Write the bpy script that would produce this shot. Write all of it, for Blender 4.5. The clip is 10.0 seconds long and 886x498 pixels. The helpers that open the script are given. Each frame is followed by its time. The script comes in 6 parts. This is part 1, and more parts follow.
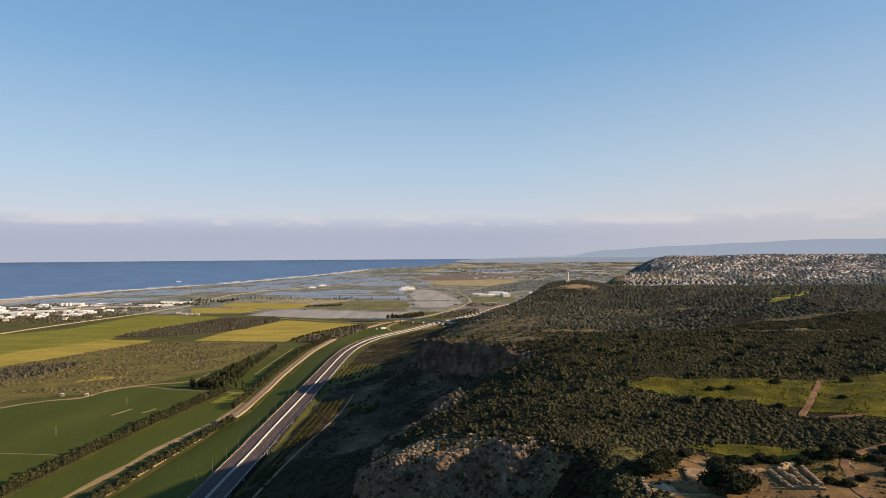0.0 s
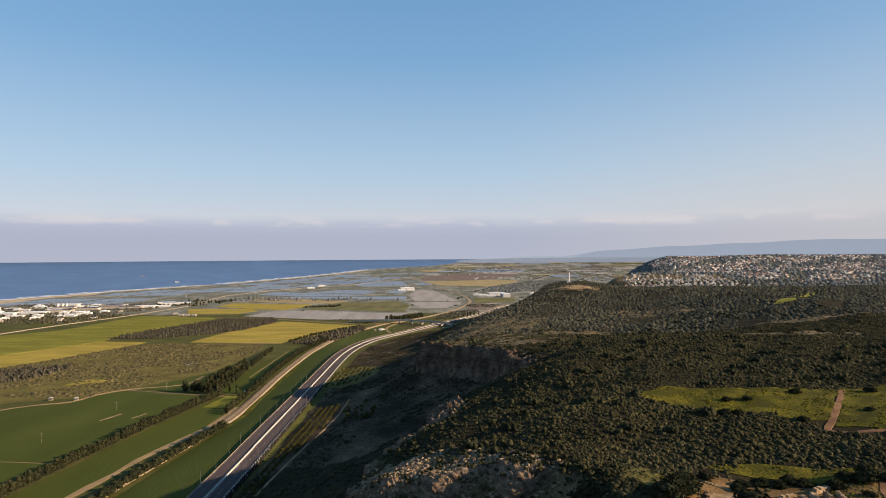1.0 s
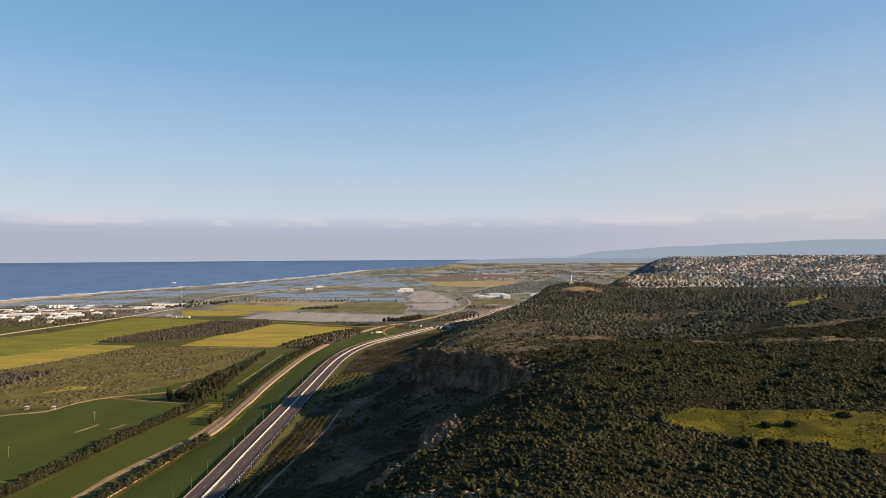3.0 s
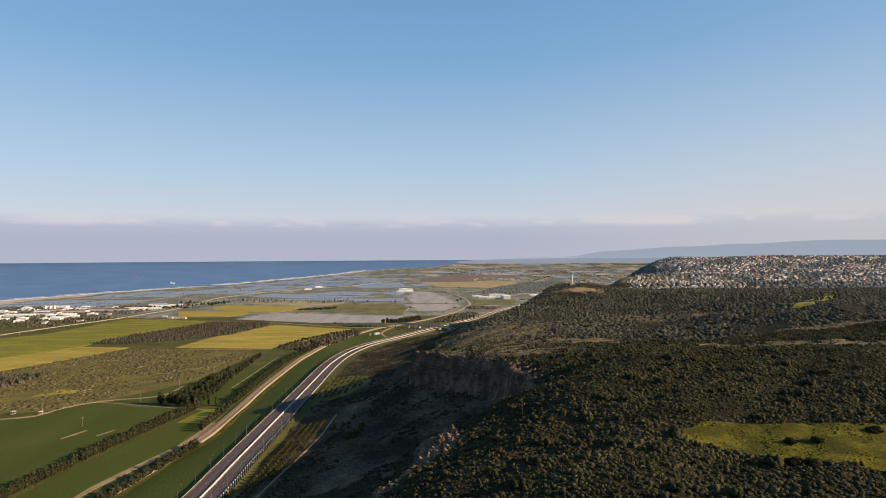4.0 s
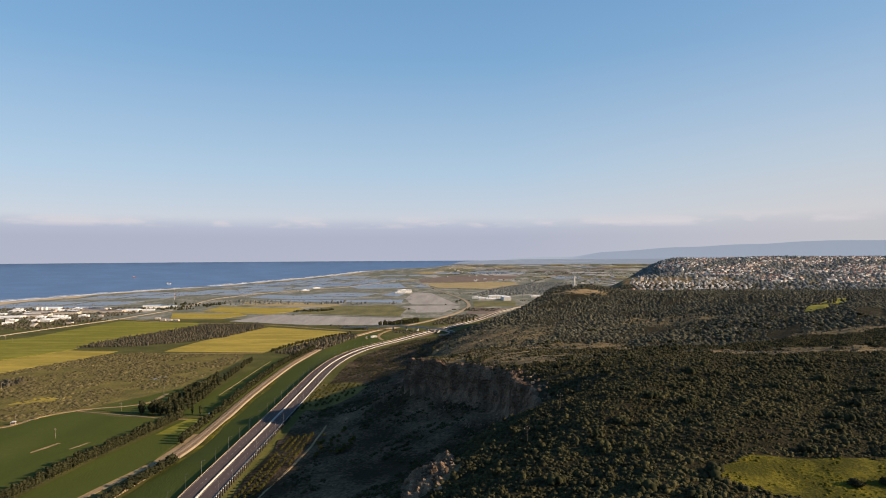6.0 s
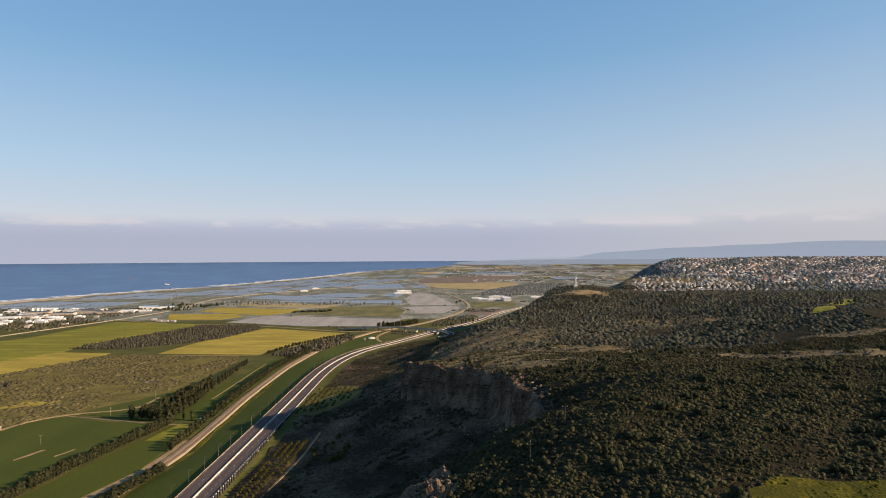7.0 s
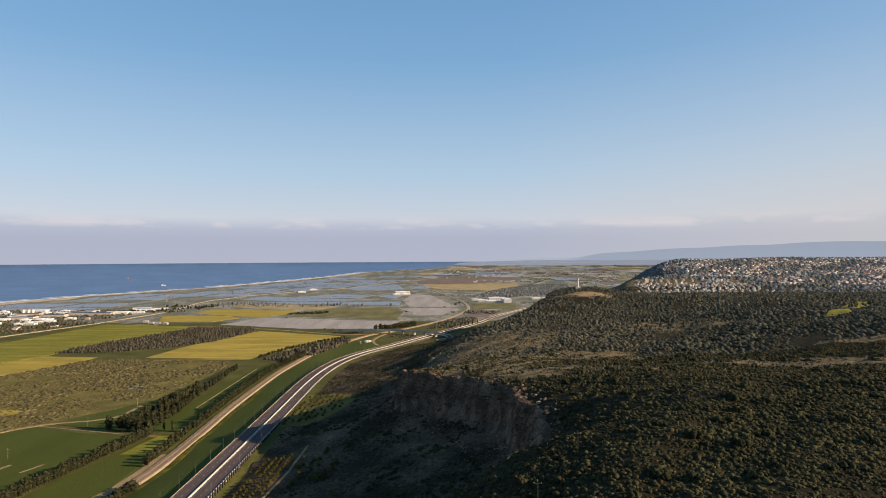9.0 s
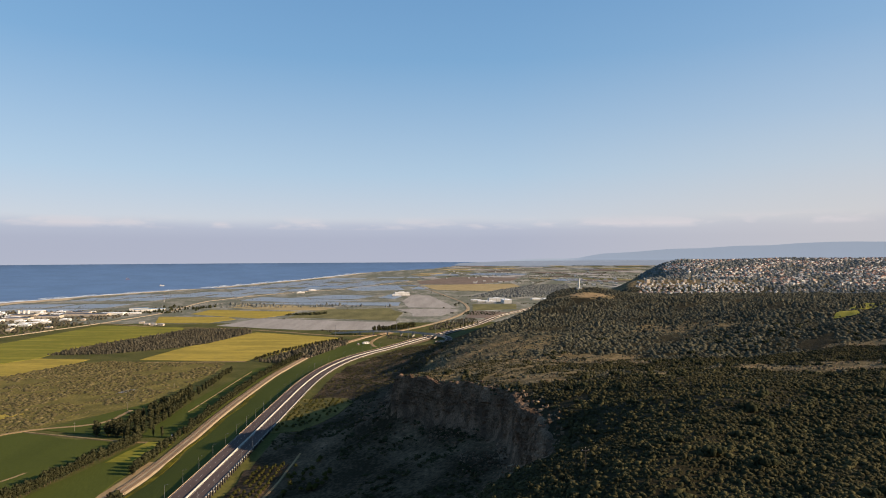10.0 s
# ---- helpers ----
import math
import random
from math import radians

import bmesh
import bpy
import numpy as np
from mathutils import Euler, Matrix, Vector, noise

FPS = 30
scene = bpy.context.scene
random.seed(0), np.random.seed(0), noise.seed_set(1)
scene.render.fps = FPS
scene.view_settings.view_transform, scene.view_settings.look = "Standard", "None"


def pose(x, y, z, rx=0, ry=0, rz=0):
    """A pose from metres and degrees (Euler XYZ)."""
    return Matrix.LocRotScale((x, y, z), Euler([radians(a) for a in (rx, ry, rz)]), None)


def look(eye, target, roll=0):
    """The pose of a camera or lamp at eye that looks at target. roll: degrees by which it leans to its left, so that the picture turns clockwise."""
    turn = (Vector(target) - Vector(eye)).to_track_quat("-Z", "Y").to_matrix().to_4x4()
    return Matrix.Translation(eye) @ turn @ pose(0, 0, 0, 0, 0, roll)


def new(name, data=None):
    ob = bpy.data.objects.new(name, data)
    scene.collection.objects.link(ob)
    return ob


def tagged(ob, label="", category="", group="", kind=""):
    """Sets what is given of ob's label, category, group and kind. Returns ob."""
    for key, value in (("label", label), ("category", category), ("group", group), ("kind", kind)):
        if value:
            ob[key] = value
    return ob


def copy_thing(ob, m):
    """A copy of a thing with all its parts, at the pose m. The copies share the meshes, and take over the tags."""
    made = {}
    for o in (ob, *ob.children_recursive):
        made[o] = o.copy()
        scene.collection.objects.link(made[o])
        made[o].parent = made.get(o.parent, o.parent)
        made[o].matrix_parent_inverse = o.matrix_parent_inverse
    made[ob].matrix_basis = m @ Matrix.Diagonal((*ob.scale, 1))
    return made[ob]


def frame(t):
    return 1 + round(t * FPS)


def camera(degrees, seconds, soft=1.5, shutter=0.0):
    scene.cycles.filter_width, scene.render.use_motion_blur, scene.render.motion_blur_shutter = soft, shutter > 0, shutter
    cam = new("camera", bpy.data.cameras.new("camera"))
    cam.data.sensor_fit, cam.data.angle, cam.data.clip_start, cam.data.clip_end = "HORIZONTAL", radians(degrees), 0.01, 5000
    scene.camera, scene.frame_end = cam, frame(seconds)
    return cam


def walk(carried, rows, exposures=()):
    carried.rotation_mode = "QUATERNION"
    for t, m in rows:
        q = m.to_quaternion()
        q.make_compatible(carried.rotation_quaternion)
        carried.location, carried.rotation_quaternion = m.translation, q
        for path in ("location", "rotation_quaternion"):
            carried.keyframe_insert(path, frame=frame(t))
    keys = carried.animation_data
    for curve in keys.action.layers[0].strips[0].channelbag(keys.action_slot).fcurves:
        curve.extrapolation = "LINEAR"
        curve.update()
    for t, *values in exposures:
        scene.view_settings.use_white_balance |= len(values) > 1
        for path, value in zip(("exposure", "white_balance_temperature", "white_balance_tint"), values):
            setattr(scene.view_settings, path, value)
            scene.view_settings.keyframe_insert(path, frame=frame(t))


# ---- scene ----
cam = camera(70.2, 10.0, soft=1.0)
PATH = [
    (0, (0.28, -1.25, 148.85), (1.47, 998.71, 158.26), -0.33),
    (1, (1.43, 16.07, 149.21), (2.66, 1016.02, 158.86), -0.32),
    (2, (2.61, 33.36, 149.53), (3.89, 1033.31, 159.46), -0.31),
    (3, (3.82, 50.63, 149.79), (5.15, 1050.58, 160.04), -0.31),
    (4, (5.06, 67.88, 150.01), (6.44, 1067.82, 160.63), -0.30),
    (5, (6.34, 85.11, 150.19), (7.76, 1085.05, 161.20), -0.29),
    (6, (7.64, 102.31, 150.31), (9.11, 1102.24, 161.77), -0.29),
    (7, (8.97, 119.49, 150.39), (10.49, 1119.42, 162.34), -0.28),
    (8, (10.34, 136.65, 150.42), (11.90, 1136.57, 162.90), -0.27),
    (9, (11.73, 153.79, 150.40), (13.35, 1153.71, 163.45), -0.27),
    (10, (13.16, 170.91, 150.33), (14.82, 1170.81, 164.00), -0.26),
]
walk(cam, [(t, look(eye, target, roll)) for t, eye, target, roll in PATH], [(0, 1.05, 6750, 16), (10, 1.05, 6750, 16)])

# ---- world, sun, exposure ----
SUN_AZ, SUN_EL = radians(99), radians(20.7)  # from +y towards +x, and up
world = bpy.data.worlds.new("sky")
scene.world = world
world.use_nodes = True
wn, wl = world.node_tree.nodes, world.node_tree.links
background = wn["Background"]
sky = wn.new("ShaderNodeTexSky")
sky.sky_type, sky.sun_disc = "NISHITA", False
sky.sun_elevation, sky.sun_rotation = SUN_EL, SUN_AZ
sky.altitude, sky.air_density, sky.dust_density, sky.ozone_density = 100, 1.0, 0.4, 3.0
# pale air towards the horizon, and a bank of violet-grey cloud lying on it
place, parts = wn.new("ShaderNodeTexCoord"), wn.new("ShaderNodeSeparateXYZ")
wl.new(place.outputs["Generated"], parts.inputs[0])


def sky_ramp(source, stops):
    r = wn.new("ShaderNodeValToRGB")
    while len(r.color_ramp.elements) < len(stops):
        r.color_ramp.elements.new(0.5)
    for e, (at, c) in zip(r.color_ramp.elements, stops):
        e.position, e.color = at, (*c, 1)
    wl.new(source, r.inputs[0])
    return r.outputs[0]


def sky_mix(factor, low, high):
    m = wn.new("ShaderNodeMix")
    m.data_type = "RGBA"
    wl.new(factor, m.inputs["Factor"])
    wl.new(low, m.inputs["A"])
    wl.new(high, m.inputs["B"])
    return m.outputs["Result"]


AIR = 5.4  # the sky's own brightness
tone = lambda r, g, b: tuple(AIR * ((c / 255 + 0.055) / 1.055) ** 2.4 for c in (r, g, b))
grey = lambda v: (v, v, v)
up = parts.outputs["Z"]
haze = sky_ramp(up, ((0.0, tone(176, 186, 207)), (0.06, tone(200, 211, 224)), (0.13, tone(176, 206, 228)), (0.3, tone(122, 176, 217)), (0.5, tone(92, 152, 204))))
clear = sky_ramp(up, ((0.0, grey(0)), (0.05, grey(0.1)), (0.22, grey(0.18)), (0.42, grey(0.26))))
bare = sky_mix(clear, haze, sky.outputs[0])
spot = wn.new("ShaderNodeMapping")
wl.new(place.outputs["Generated"], spot.inputs[0])
spot.inputs["Scale"].default_value = (5, 5, 26)
puffs = wn.new("ShaderNodeTexNoise")
wl.new(spot.outputs[0], puffs.inputs["Vector"])
puffs.inputs["Scale"].default_value, puffs.inputs["Detail"].default_value = 1.3, 6
edge = wn.new("ShaderNodeMath")
edge.operation = "MULTIPLY_ADD"
wl.new(puffs.outputs[0], edge.inputs[0])
edge.inputs[1].default_value = 0.028
wl.new(up, edge.inputs[2])
bank_on = sky_ramp(edge.outputs[0], ((0.0, grey(0.9)), (0.058, grey(0.75)), (0.078, grey(0.0)), (1.0, grey(0))))
bank = sky_ramp(up, ((0.0, tone(178, 188, 206)), (0.03, tone(171, 182, 203)), (0.05, tone(179, 191, 211)), (0.064, tone(206, 212, 220))))
cool = sky_mix(bank_on, bare, bank)
side = sky_ramp(parts.outputs["X"], ((0.0, grey(0)), (0.1, grey(0)), (0.55, grey(0.64)), (1.0, grey(0.7))))
low_air = sky_ramp(up, ((0.0, grey(0.85)), (0.07, grey(0.85)), (0.2, grey(0.28)), (0.42, grey(0.0))))
share = wn.new("ShaderNodeMath")
share.operation = "MULTIPLY"
wl.new(side, share.inputs[0])
wl.new(low_air, share.inputs[1])
cream = wn.new("ShaderNodeRGB")
cream.outputs[0].default_value = (*tone(208, 209, 208), 1)
banked = sky_mix(share.outputs[0], cool, cream.outputs[0])
spot2 = wn.new("ShaderNodeMapping")
wl.new(place.outputs["Generated"], spot2.inputs[0])
spot2.inputs["Scale"].default_value, spot2.inputs["Location"].default_value = (11, 11, 40), (0.3, 0.1, 0.0)
cumulus = wn.new("ShaderNodeTexNoise")
wl.new(spot2.outputs[0], cumulus.inputs["Vector"])
cumulus.inputs["Scale"].default_value, cumulus.inputs["Detail"].default_value = 1.0, 7
heap = sky_ramp(cumulus.outputs[0], ((0.0, grey(0)), (0.5, grey(0)), (0.6, grey(0.62)), (1.0, grey(0.7))))
level = sky_ramp(up, ((0.0, grey(0)), (0.043, grey(0)), (0.05, grey(1)), (0.064, grey(0))))
both = wn.new("ShaderNodeMath")
both.operation = "MULTIPLY"
wl.new(heap, both.inputs[0])
wl.new(level, both.inputs[1])
white = wn.new("ShaderNodeRGB")
white.outputs[0].default_value = (*tone(224, 222, 226), 1)
wl.new(sky_mix(both.outputs[0], banked, white.outputs[0]), background.inputs[0])
background.inputs[1].default_value = 0.085
sun_lamp = new("sun", bpy.data.lights.new("sun", "SUN"))
sun_lamp.data.energy, sun_lamp.data.angle, sun_lamp.data.color = 5.0, radians(0.6), (1.0, 0.82, 0.57)
sun_dir = Vector((math.sin(SUN_AZ) * math.cos(SUN_EL), math.cos(SUN_AZ) * math.cos(SUN_EL), math.sin(SUN_EL)))
sun_lamp.matrix_world = look(sun_dir * 900, (0, 0, 0))

# ---- materials ----


def mat(name, colours, size=1.0, rough=0.9, bump=0.3, fine=None, rand=0.0, metal=0.0, spec=0.04, stretch=(1, 1, 1), turn=0.0, island=0.0, contrast=0.25):
    """A matt surface: colours mixed by coarse and fine noise of `size` metres, with relief; rand and island vary it from piece to piece."""
    m = bpy.data.materials.new(name)
    m.use_nodes = True
    n, k = m.node_tree.nodes, m.node_tree.links
    b = n["Principled BSDF"]
    b.inputs["Roughness"].default_value, b.inputs["Metallic"].default_value = rough, metal
    b.inputs["Specular IOR Level"].default_value = spec
    at, mp = n.new("ShaderNodeTexCoord"), n.new("ShaderNodeMapping")
    k.new(at.outputs["Object"], mp.inputs[0])
    mp.inputs["Scale"].default_value, mp.inputs["Rotation"].default_value = stretch, (0, 0, turn)
    big, small = n.new("ShaderNodeTexNoise"), n.new("ShaderNodeTexNoise")
    for tex, s, detail in ((big, size, 4.0), (small, fine or size / 7, 5.0)):
        k.new(mp.outputs[0], tex.inputs["Vector"])
        tex.inputs["Scale"].default_value, tex.inputs["Detail"].default_value = 1 / s, detail
    ramp = n.new("ShaderNodeValToRGB")
    el = ramp.color_ramp.elements
    while len(el) < len(colours):
        el.new(0.5)
    for i, c in enumerate(colours):
        el[i].position = 0.5 + contrast * (2 * i / max(len(colours) - 1, 1) - 1)
        el[i].color = (*c, 1)
    mix = n.new("ShaderNodeMath")
    mix.operation = "MULTIPLY_ADD"
    k.new(small.outputs[0], mix.inputs[0])
    mix.inputs[1].default_value = 0.5
    off = n.new("ShaderNodeMath")
    off.operation = "MULTIPLY_ADD"
    k.new(big.outputs[0], off.inputs[0])
    off.inputs[1].default_value, off.inputs[2].default_value = 0.75, -0.125
    k.new(off.outputs[0], mix.inputs[2])
    last = mix
    for amount, node, out in ((rand, "ShaderNodeObjectInfo", "Random"), (island, "ShaderNodeNewGeometry", "Random Per Island")):
        if amount:
            src, add = n.new(node), n.new("ShaderNodeMath")
            add.operation = "MULTIPLY_ADD"
            k.new(src.outputs[out], add.inputs[0])
            add.inputs[1].default_value = amount
            shift = n.new("ShaderNodeMath")
            shift.operation = "SUBTRACT"
            k.new(last.outputs[0], shift.inputs[0])
            shift.inputs[1].default_value = amount / 2
            k.new(shift.outputs[0], add.inputs[2])
            last = add
    less = n.new("ShaderNodeMath")
    less.operation = "SUBTRACT"
    k.new(last.outputs[0], less.inputs[0])
    less.inputs[1].default_value = 0.125
    k.new(less.outputs[0], ramp.inputs[0])
    k.new(ramp.outputs[0], b.inputs["Base Color"])
    if bump:
        bn = n.new("ShaderNodeBump")
        bn.inputs["Strength"].default_value, bn.inputs["Distance"].default_value = bump, (fine or size / 7) * 0.5
        k.new(small.outputs[0], bn.inputs["Height"])
        k.new(bn.outputs[0], b.inputs["Normal"])
    return m


def water(name, colour, rough=0.12, wave=3.0, strength=0.25):
    m = mat(name, (colour, tuple(c * 1.35 for c in colour)), 160, rough, 0, spec=0.5)
    n, k = m.node_tree.nodes, m.node_tree.links
    b = n["Principled BSDF"]
    b.inputs["IOR"].default_value = 1.33
    tex, bn, at = n.new("ShaderNodeTexNoise"), n.new("ShaderNodeBump"), n.new("ShaderNodeTexCoord")
    k.new(at.outputs["Object"], tex.inputs["Vector"])
    tex.inputs["Scale"].default_value, tex.inputs["Detail"].default_value = 1 / wave, 6
    bn.inputs["Strength"].default_value, bn.inputs["Distance"].default_value = strength, wave * 0.12
    k.new(tex.outputs[0], bn.inputs["Height"])
    k.new(bn.outputs[0], b.inputs["Normal"])
    return m


GRASS = mat("meadow_grass", ((0.048, 0.05, 0.014), (0.082, 0.077, 0.024), (0.15, 0.125, 0.048)), 38, fine=3.0)
SOIL = mat("dry_hill_soil", ((0.055, 0.044, 0.022), (0.15, 0.112, 0.06), (0.31, 0.228, 0.128)), 8, fine=1.0, bump=0.8)
SLOPE = mat("rough_slope", ((0.024, 0.018, 0.010), (0.095, 0.065, 0.040), (0.22, 0.15, 0.094)), 34, fine=2.2, bump=1.0, contrast=0.2)
# very dark ground colour, under the scrub and on the near slope
UNDER = mat("dark_scrub_floor", ((0.014, 0.012, 0.006), (0.028, 0.023, 0.0115), (0.062, 0.046, 0.023)), 7, fine=0.9, bump=0.9)
ROUGH = mat("rough_grazing", ((0.075, 0.066, 0.02), (0.14, 0.112, 0.034), (0.25, 0.19, 0.048)), 30, fine=3, bump=0.7)
OLIVE = mat("muted_meadow", ((0.085, 0.08, 0.034), (0.15, 0.132, 0.058), (0.22, 0.19, 0.092)), 40, fine=4, stretch=(1, 0.4, 1))
SAND = mat("beach_sand", ((0.33, 0.25, 0.16), (0.47, 0.375, 0.255)), 40, fine=4)
# base colour paled and greyed to stand for haze over the far plain
FARLAND = mat("hazed_farmland", ((0.105, 0.108, 0.08), (0.22, 0.206, 0.17), (0.40, 0.365, 0.31)), 62, fine=9, stretch=(1, 0.45, 1), contrast=0.17)
SEABED = mat("sea_bed", ((0.1, 0.09, 0.06), (0.14, 0.12, 0.09)), 30)
SEA = water("sea_water", (0.078, 0.135, 0.235), 0.6, 30, 0.05)
SEA.node_tree.nodes["Principled BSDF"].inputs["Specular IOR Level"].default_value = 0.12
POND = water("pond_water", (0.135, 0.142, 0.158), 0.34, 5, 0.05)
FOAM = mat("sea_foam", ((0.55, 0.58, 0.6), (0.85, 0.86, 0.86)), 14, fine=2)
CROP_DARK = mat("young_wheat", ((0.041, 0.051, 0.010), (0.055, 0.065, 0.013), (0.08, 0.086, 0.02)), 40, fine=1.3, stretch=(1, 0.3, 1), bump=0.4, contrast=0.32)
CROP_GREEN = mat("green_pasture", ((0.12, 0.115, 0.018), (0.19, 0.17, 0.028), (0.27, 0.225, 0.05)), 22, fine=3, stretch=(0.22, 1, 1), turn=0.25, contrast=0.2)
CROP_YELLOW = mat("mustard_flowers", ((0.20, 0.155, 0.032), (0.31, 0.23, 0.045), (0.42, 0.31, 0.075)), 24, fine=3, stretch=(0.22, 1, 1), turn=0.2, contrast=0.24)
CROP_STRAW = mat("straw_field", ((0.22, 0.17, 0.085), (0.31, 0.24, 0.125), (0.38, 0.30, 0.17)), 60, fine=5)
PLASTIC = mat("net_covered_crop", ((0.22, 0.20, 0.18), (0.29, 0.265, 0.24), (0.36, 0.33, 0.30)), 30, fine=3, stretch=(1, 0.1, 1))
PLOUGHED = mat("ploughed_earth", ((0.12, 0.092, 0.075), (0.19, 0.145, 0.12)), 40, fine=3)
DIRT = mat("pale_dirt", ((0.20, 0.135, 0.07), (0.31, 0.225, 0.125)), 12, fine=1.5, bump=0.5)
MEADOW = mat("hill_grass", ((0.045, 0.042, 0.006), (0.105, 0.089, 0.01), (0.185, 0.145, 0.022)), 9, fine=0.9, bump=0.8, contrast=0.19)
RUIN_EARTH = mat("trodden_earth", ((0.08, 0.048, 0.02), (0.17, 0.102, 0.044), (0.29, 0.178, 0.08)), 7, fine=0.8, bump=0.6)
DARKWOOD = mat("tarred_wood", ((0.05, 0.042, 0.034), (0.09, 0.075, 0.06)), 1, 0.85)
RED_DIRT = mat("red_dirt", ((0.11, 0.06, 0.032), (0.18, 0.102, 0.056), (0.27, 0.17, 0.1)), 4, fine=0.8)
BALLAST = mat("railway_ballast", ((0.23, 0.172, 0.108), (0.34, 0.265, 0.175)), 8, fine=0.7, bump=0.6)
ASPHALT = mat("asphalt", ((0.066, 0.05, 0.047), (0.096, 0.074, 0.07)), 9, 0.9, 0.2, fine=0.6, stretch=(1, 0.2, 1), spec=0.02)
CONCRETE = mat("concrete", ((0.32, 0.30, 0.26), (0.46, 0.43, 0.38)), 5, 0.85, 0.2, fine=0.5)
WALLSTONE = mat("ruin_stone", ((0.20, 0.145, 0.09), (0.32, 0.24, 0.155), (0.46, 0.37, 0.26)), 2.5, 0.95, 0.6, fine=0.3, rand=0.3)
PAINT = mat("road_paint", ((0.36, 0.35, 0.33), (0.5, 0.49, 0.46)), 2, 0.7, 0.1)
RUST = mat("rusty_rail", ((0.11, 0.07, 0.05), (0.17, 0.115, 0.085)), 2, 0.7, 0.1)
DARK_CONCRETE = mat("dark_concrete", ((0.055, 0.045, 0.037), (0.10, 0.082, 0.066)), 5, 0.9, 0.3, fine=0.6)
STEEL = mat("weathered_steel", ((0.13, 0.13, 0.13), (0.2, 0.2, 0.2)), 2, 0.6, 0.1, metal=0.3)
DARKPOST = mat("dark_post", ((0.03, 0.03, 0.032), (0.06, 0.058, 0.055)), 1, 0.7)
WOODPOLE = mat("grey_wood", ((0.22, 0.18, 0.14), (0.34, 0.29, 0.23)), 1, 0.85)
ROCK = mat("limestone", ((0.062, 0.042, 0.028), (0.18, 0.12, 0.078), (0.46, 0.33, 0.215)), 2.6, 0.95, 0.9, fine=0.35, island=0.3)
CLIFF = mat("ochre_cliff_rock", ((0.066, 0.043, 0.029), (0.17, 0.11, 0.073), (0.32, 0.209, 0.139)), 9, 0.95, 1.0, fine=0.8, stretch=(1, 1, 0.6), contrast=0.2)
STONE = mat("ruin_stone", ((0.16, 0.108, 0.062), (0.29, 0.20, 0.12), (0.47, 0.34, 0.215)), 2.5, 0.95, 0.6, fine=0.3, rand=0.3)
BARK = mat("bark", ((0.05, 0.035, 0.025), (0.11, 0.085, 0.06)), 0.6, 0.95, 0.5)
LEAF_MAQUIS = mat("maquis_leaves", ((0.023, 0.0215, 0.0105), (0.050, 0.045, 0.0205), (0.088, 0.075, 0.032)), 19, fine=0.55, bump=1.0, island=0.26)
# dry brush leaves, greyed to carry the haze on far scrub and hedges
LEAF_DRY_HAZED = mat("dry_hazed_leaves", ((0.040, 0.039, 0.027), (0.072, 0.068, 0.046), (0.126, 0.111, 0.073)), 26, fine=1.0, bump=0.8, island=0.32)
# leaves of town and far woods, distance haze mixed into the colour
LEAF_HAZED = mat("hazed_leaves", ((0.094, 0.097, 0.089), (0.135, 0.137, 0.127), (0.188, 0.184, 0.17)), 40, fine=4, bump=0, island=0.35)
LEAF_GRASS = mat("tall_grass", ((0.05, 0.045, 0.005), (0.10, 0.083, 0.009), (0.17, 0.13, 0.02)), 9, fine=1.2, bump=0, island=0.3)
LEAF_DARK = mat("dark_leaves", ((0.017, 0.0185, 0.009), (0.034, 0.034, 0.016), (0.06, 0.055, 0.025)), 14, fine=2, bump=0, island=0.3, rand=0.15)
LEAF_GREY = mat("grey_leaves", ((0.044, 0.039, 0.027), (0.072, 0.063, 0.043), (0.105, 0.09, 0.062)), 16, fine=1.2, bump=0.6, island=0.3)
LEAF_SCRUB = mat("scrub_leaves", ((0.060, 0.050, 0.024), (0.098, 0.080, 0.038), (0.145, 0.115, 0.052)), 26, fine=1.2, bump=0.7, island=0.4)
LEAF_ORCHARD = mat("orchard_leaves", ((0.03, 0.03, 0.008), (0.058, 0.052, 0.014), (0.1, 0.082, 0.024)), 6, fine=1, bump=0, island=0.3, rand=0.2)
WALL_WHITE = mat("white_plaster", ((0.46, 0.43, 0.39), (0.7, 0.67, 0.62)), 6, 0.85, 0.1, rand=0.3)
WALL_CREAM = mat("cream_plaster", ((0.34, 0.285, 0.23), (0.5, 0.43, 0.35)), 6, 0.85, 0.1, rand=0.4)
ROOF_RED = mat("clay_roof", ((0.15, 0.085, 0.068), (0.26, 0.145, 0.115)), 3, 0.85, 0.3, rand=0.4)
ROOF_GREY = mat("grey_roof", ((0.28, 0.27, 0.26), (0.45, 0.44, 0.43)), 5, 0.8, 0.1, rand=0.4)
ROOF_WHITE = mat("white_sheet_roof", ((0.62, 0.62, 0.62), (0.8, 0.8, 0.79)), 8, 0.6, 0.1, rand=0.3)
ROOF_BLUE = mat("blue_sheet_roof", ((0.12, 0.22, 0.34), (0.18, 0.30, 0.42)), 8, 0.6, 0.1, rand=0.3)
PANELS = mat("dark_panels", ((0.03, 0.034, 0.05), (0.06, 0.065, 0.085)), 6, 0.4, 0.0)
GLASS = mat("window_glass", ((0.03, 0.035, 0.045), (0.06, 0.065, 0.075)), 3, 0.15, 0.0, spec=0.5)
# haze over the hills is put into their blue colour and faint emission
HILLS = mat("hazed_hills", ((0.08, 0.10, 0.13), (0.11, 0.13, 0.16)), 500, 1.0, 0, fine=120)
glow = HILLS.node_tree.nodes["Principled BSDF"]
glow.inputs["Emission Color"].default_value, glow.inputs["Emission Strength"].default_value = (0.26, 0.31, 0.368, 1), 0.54
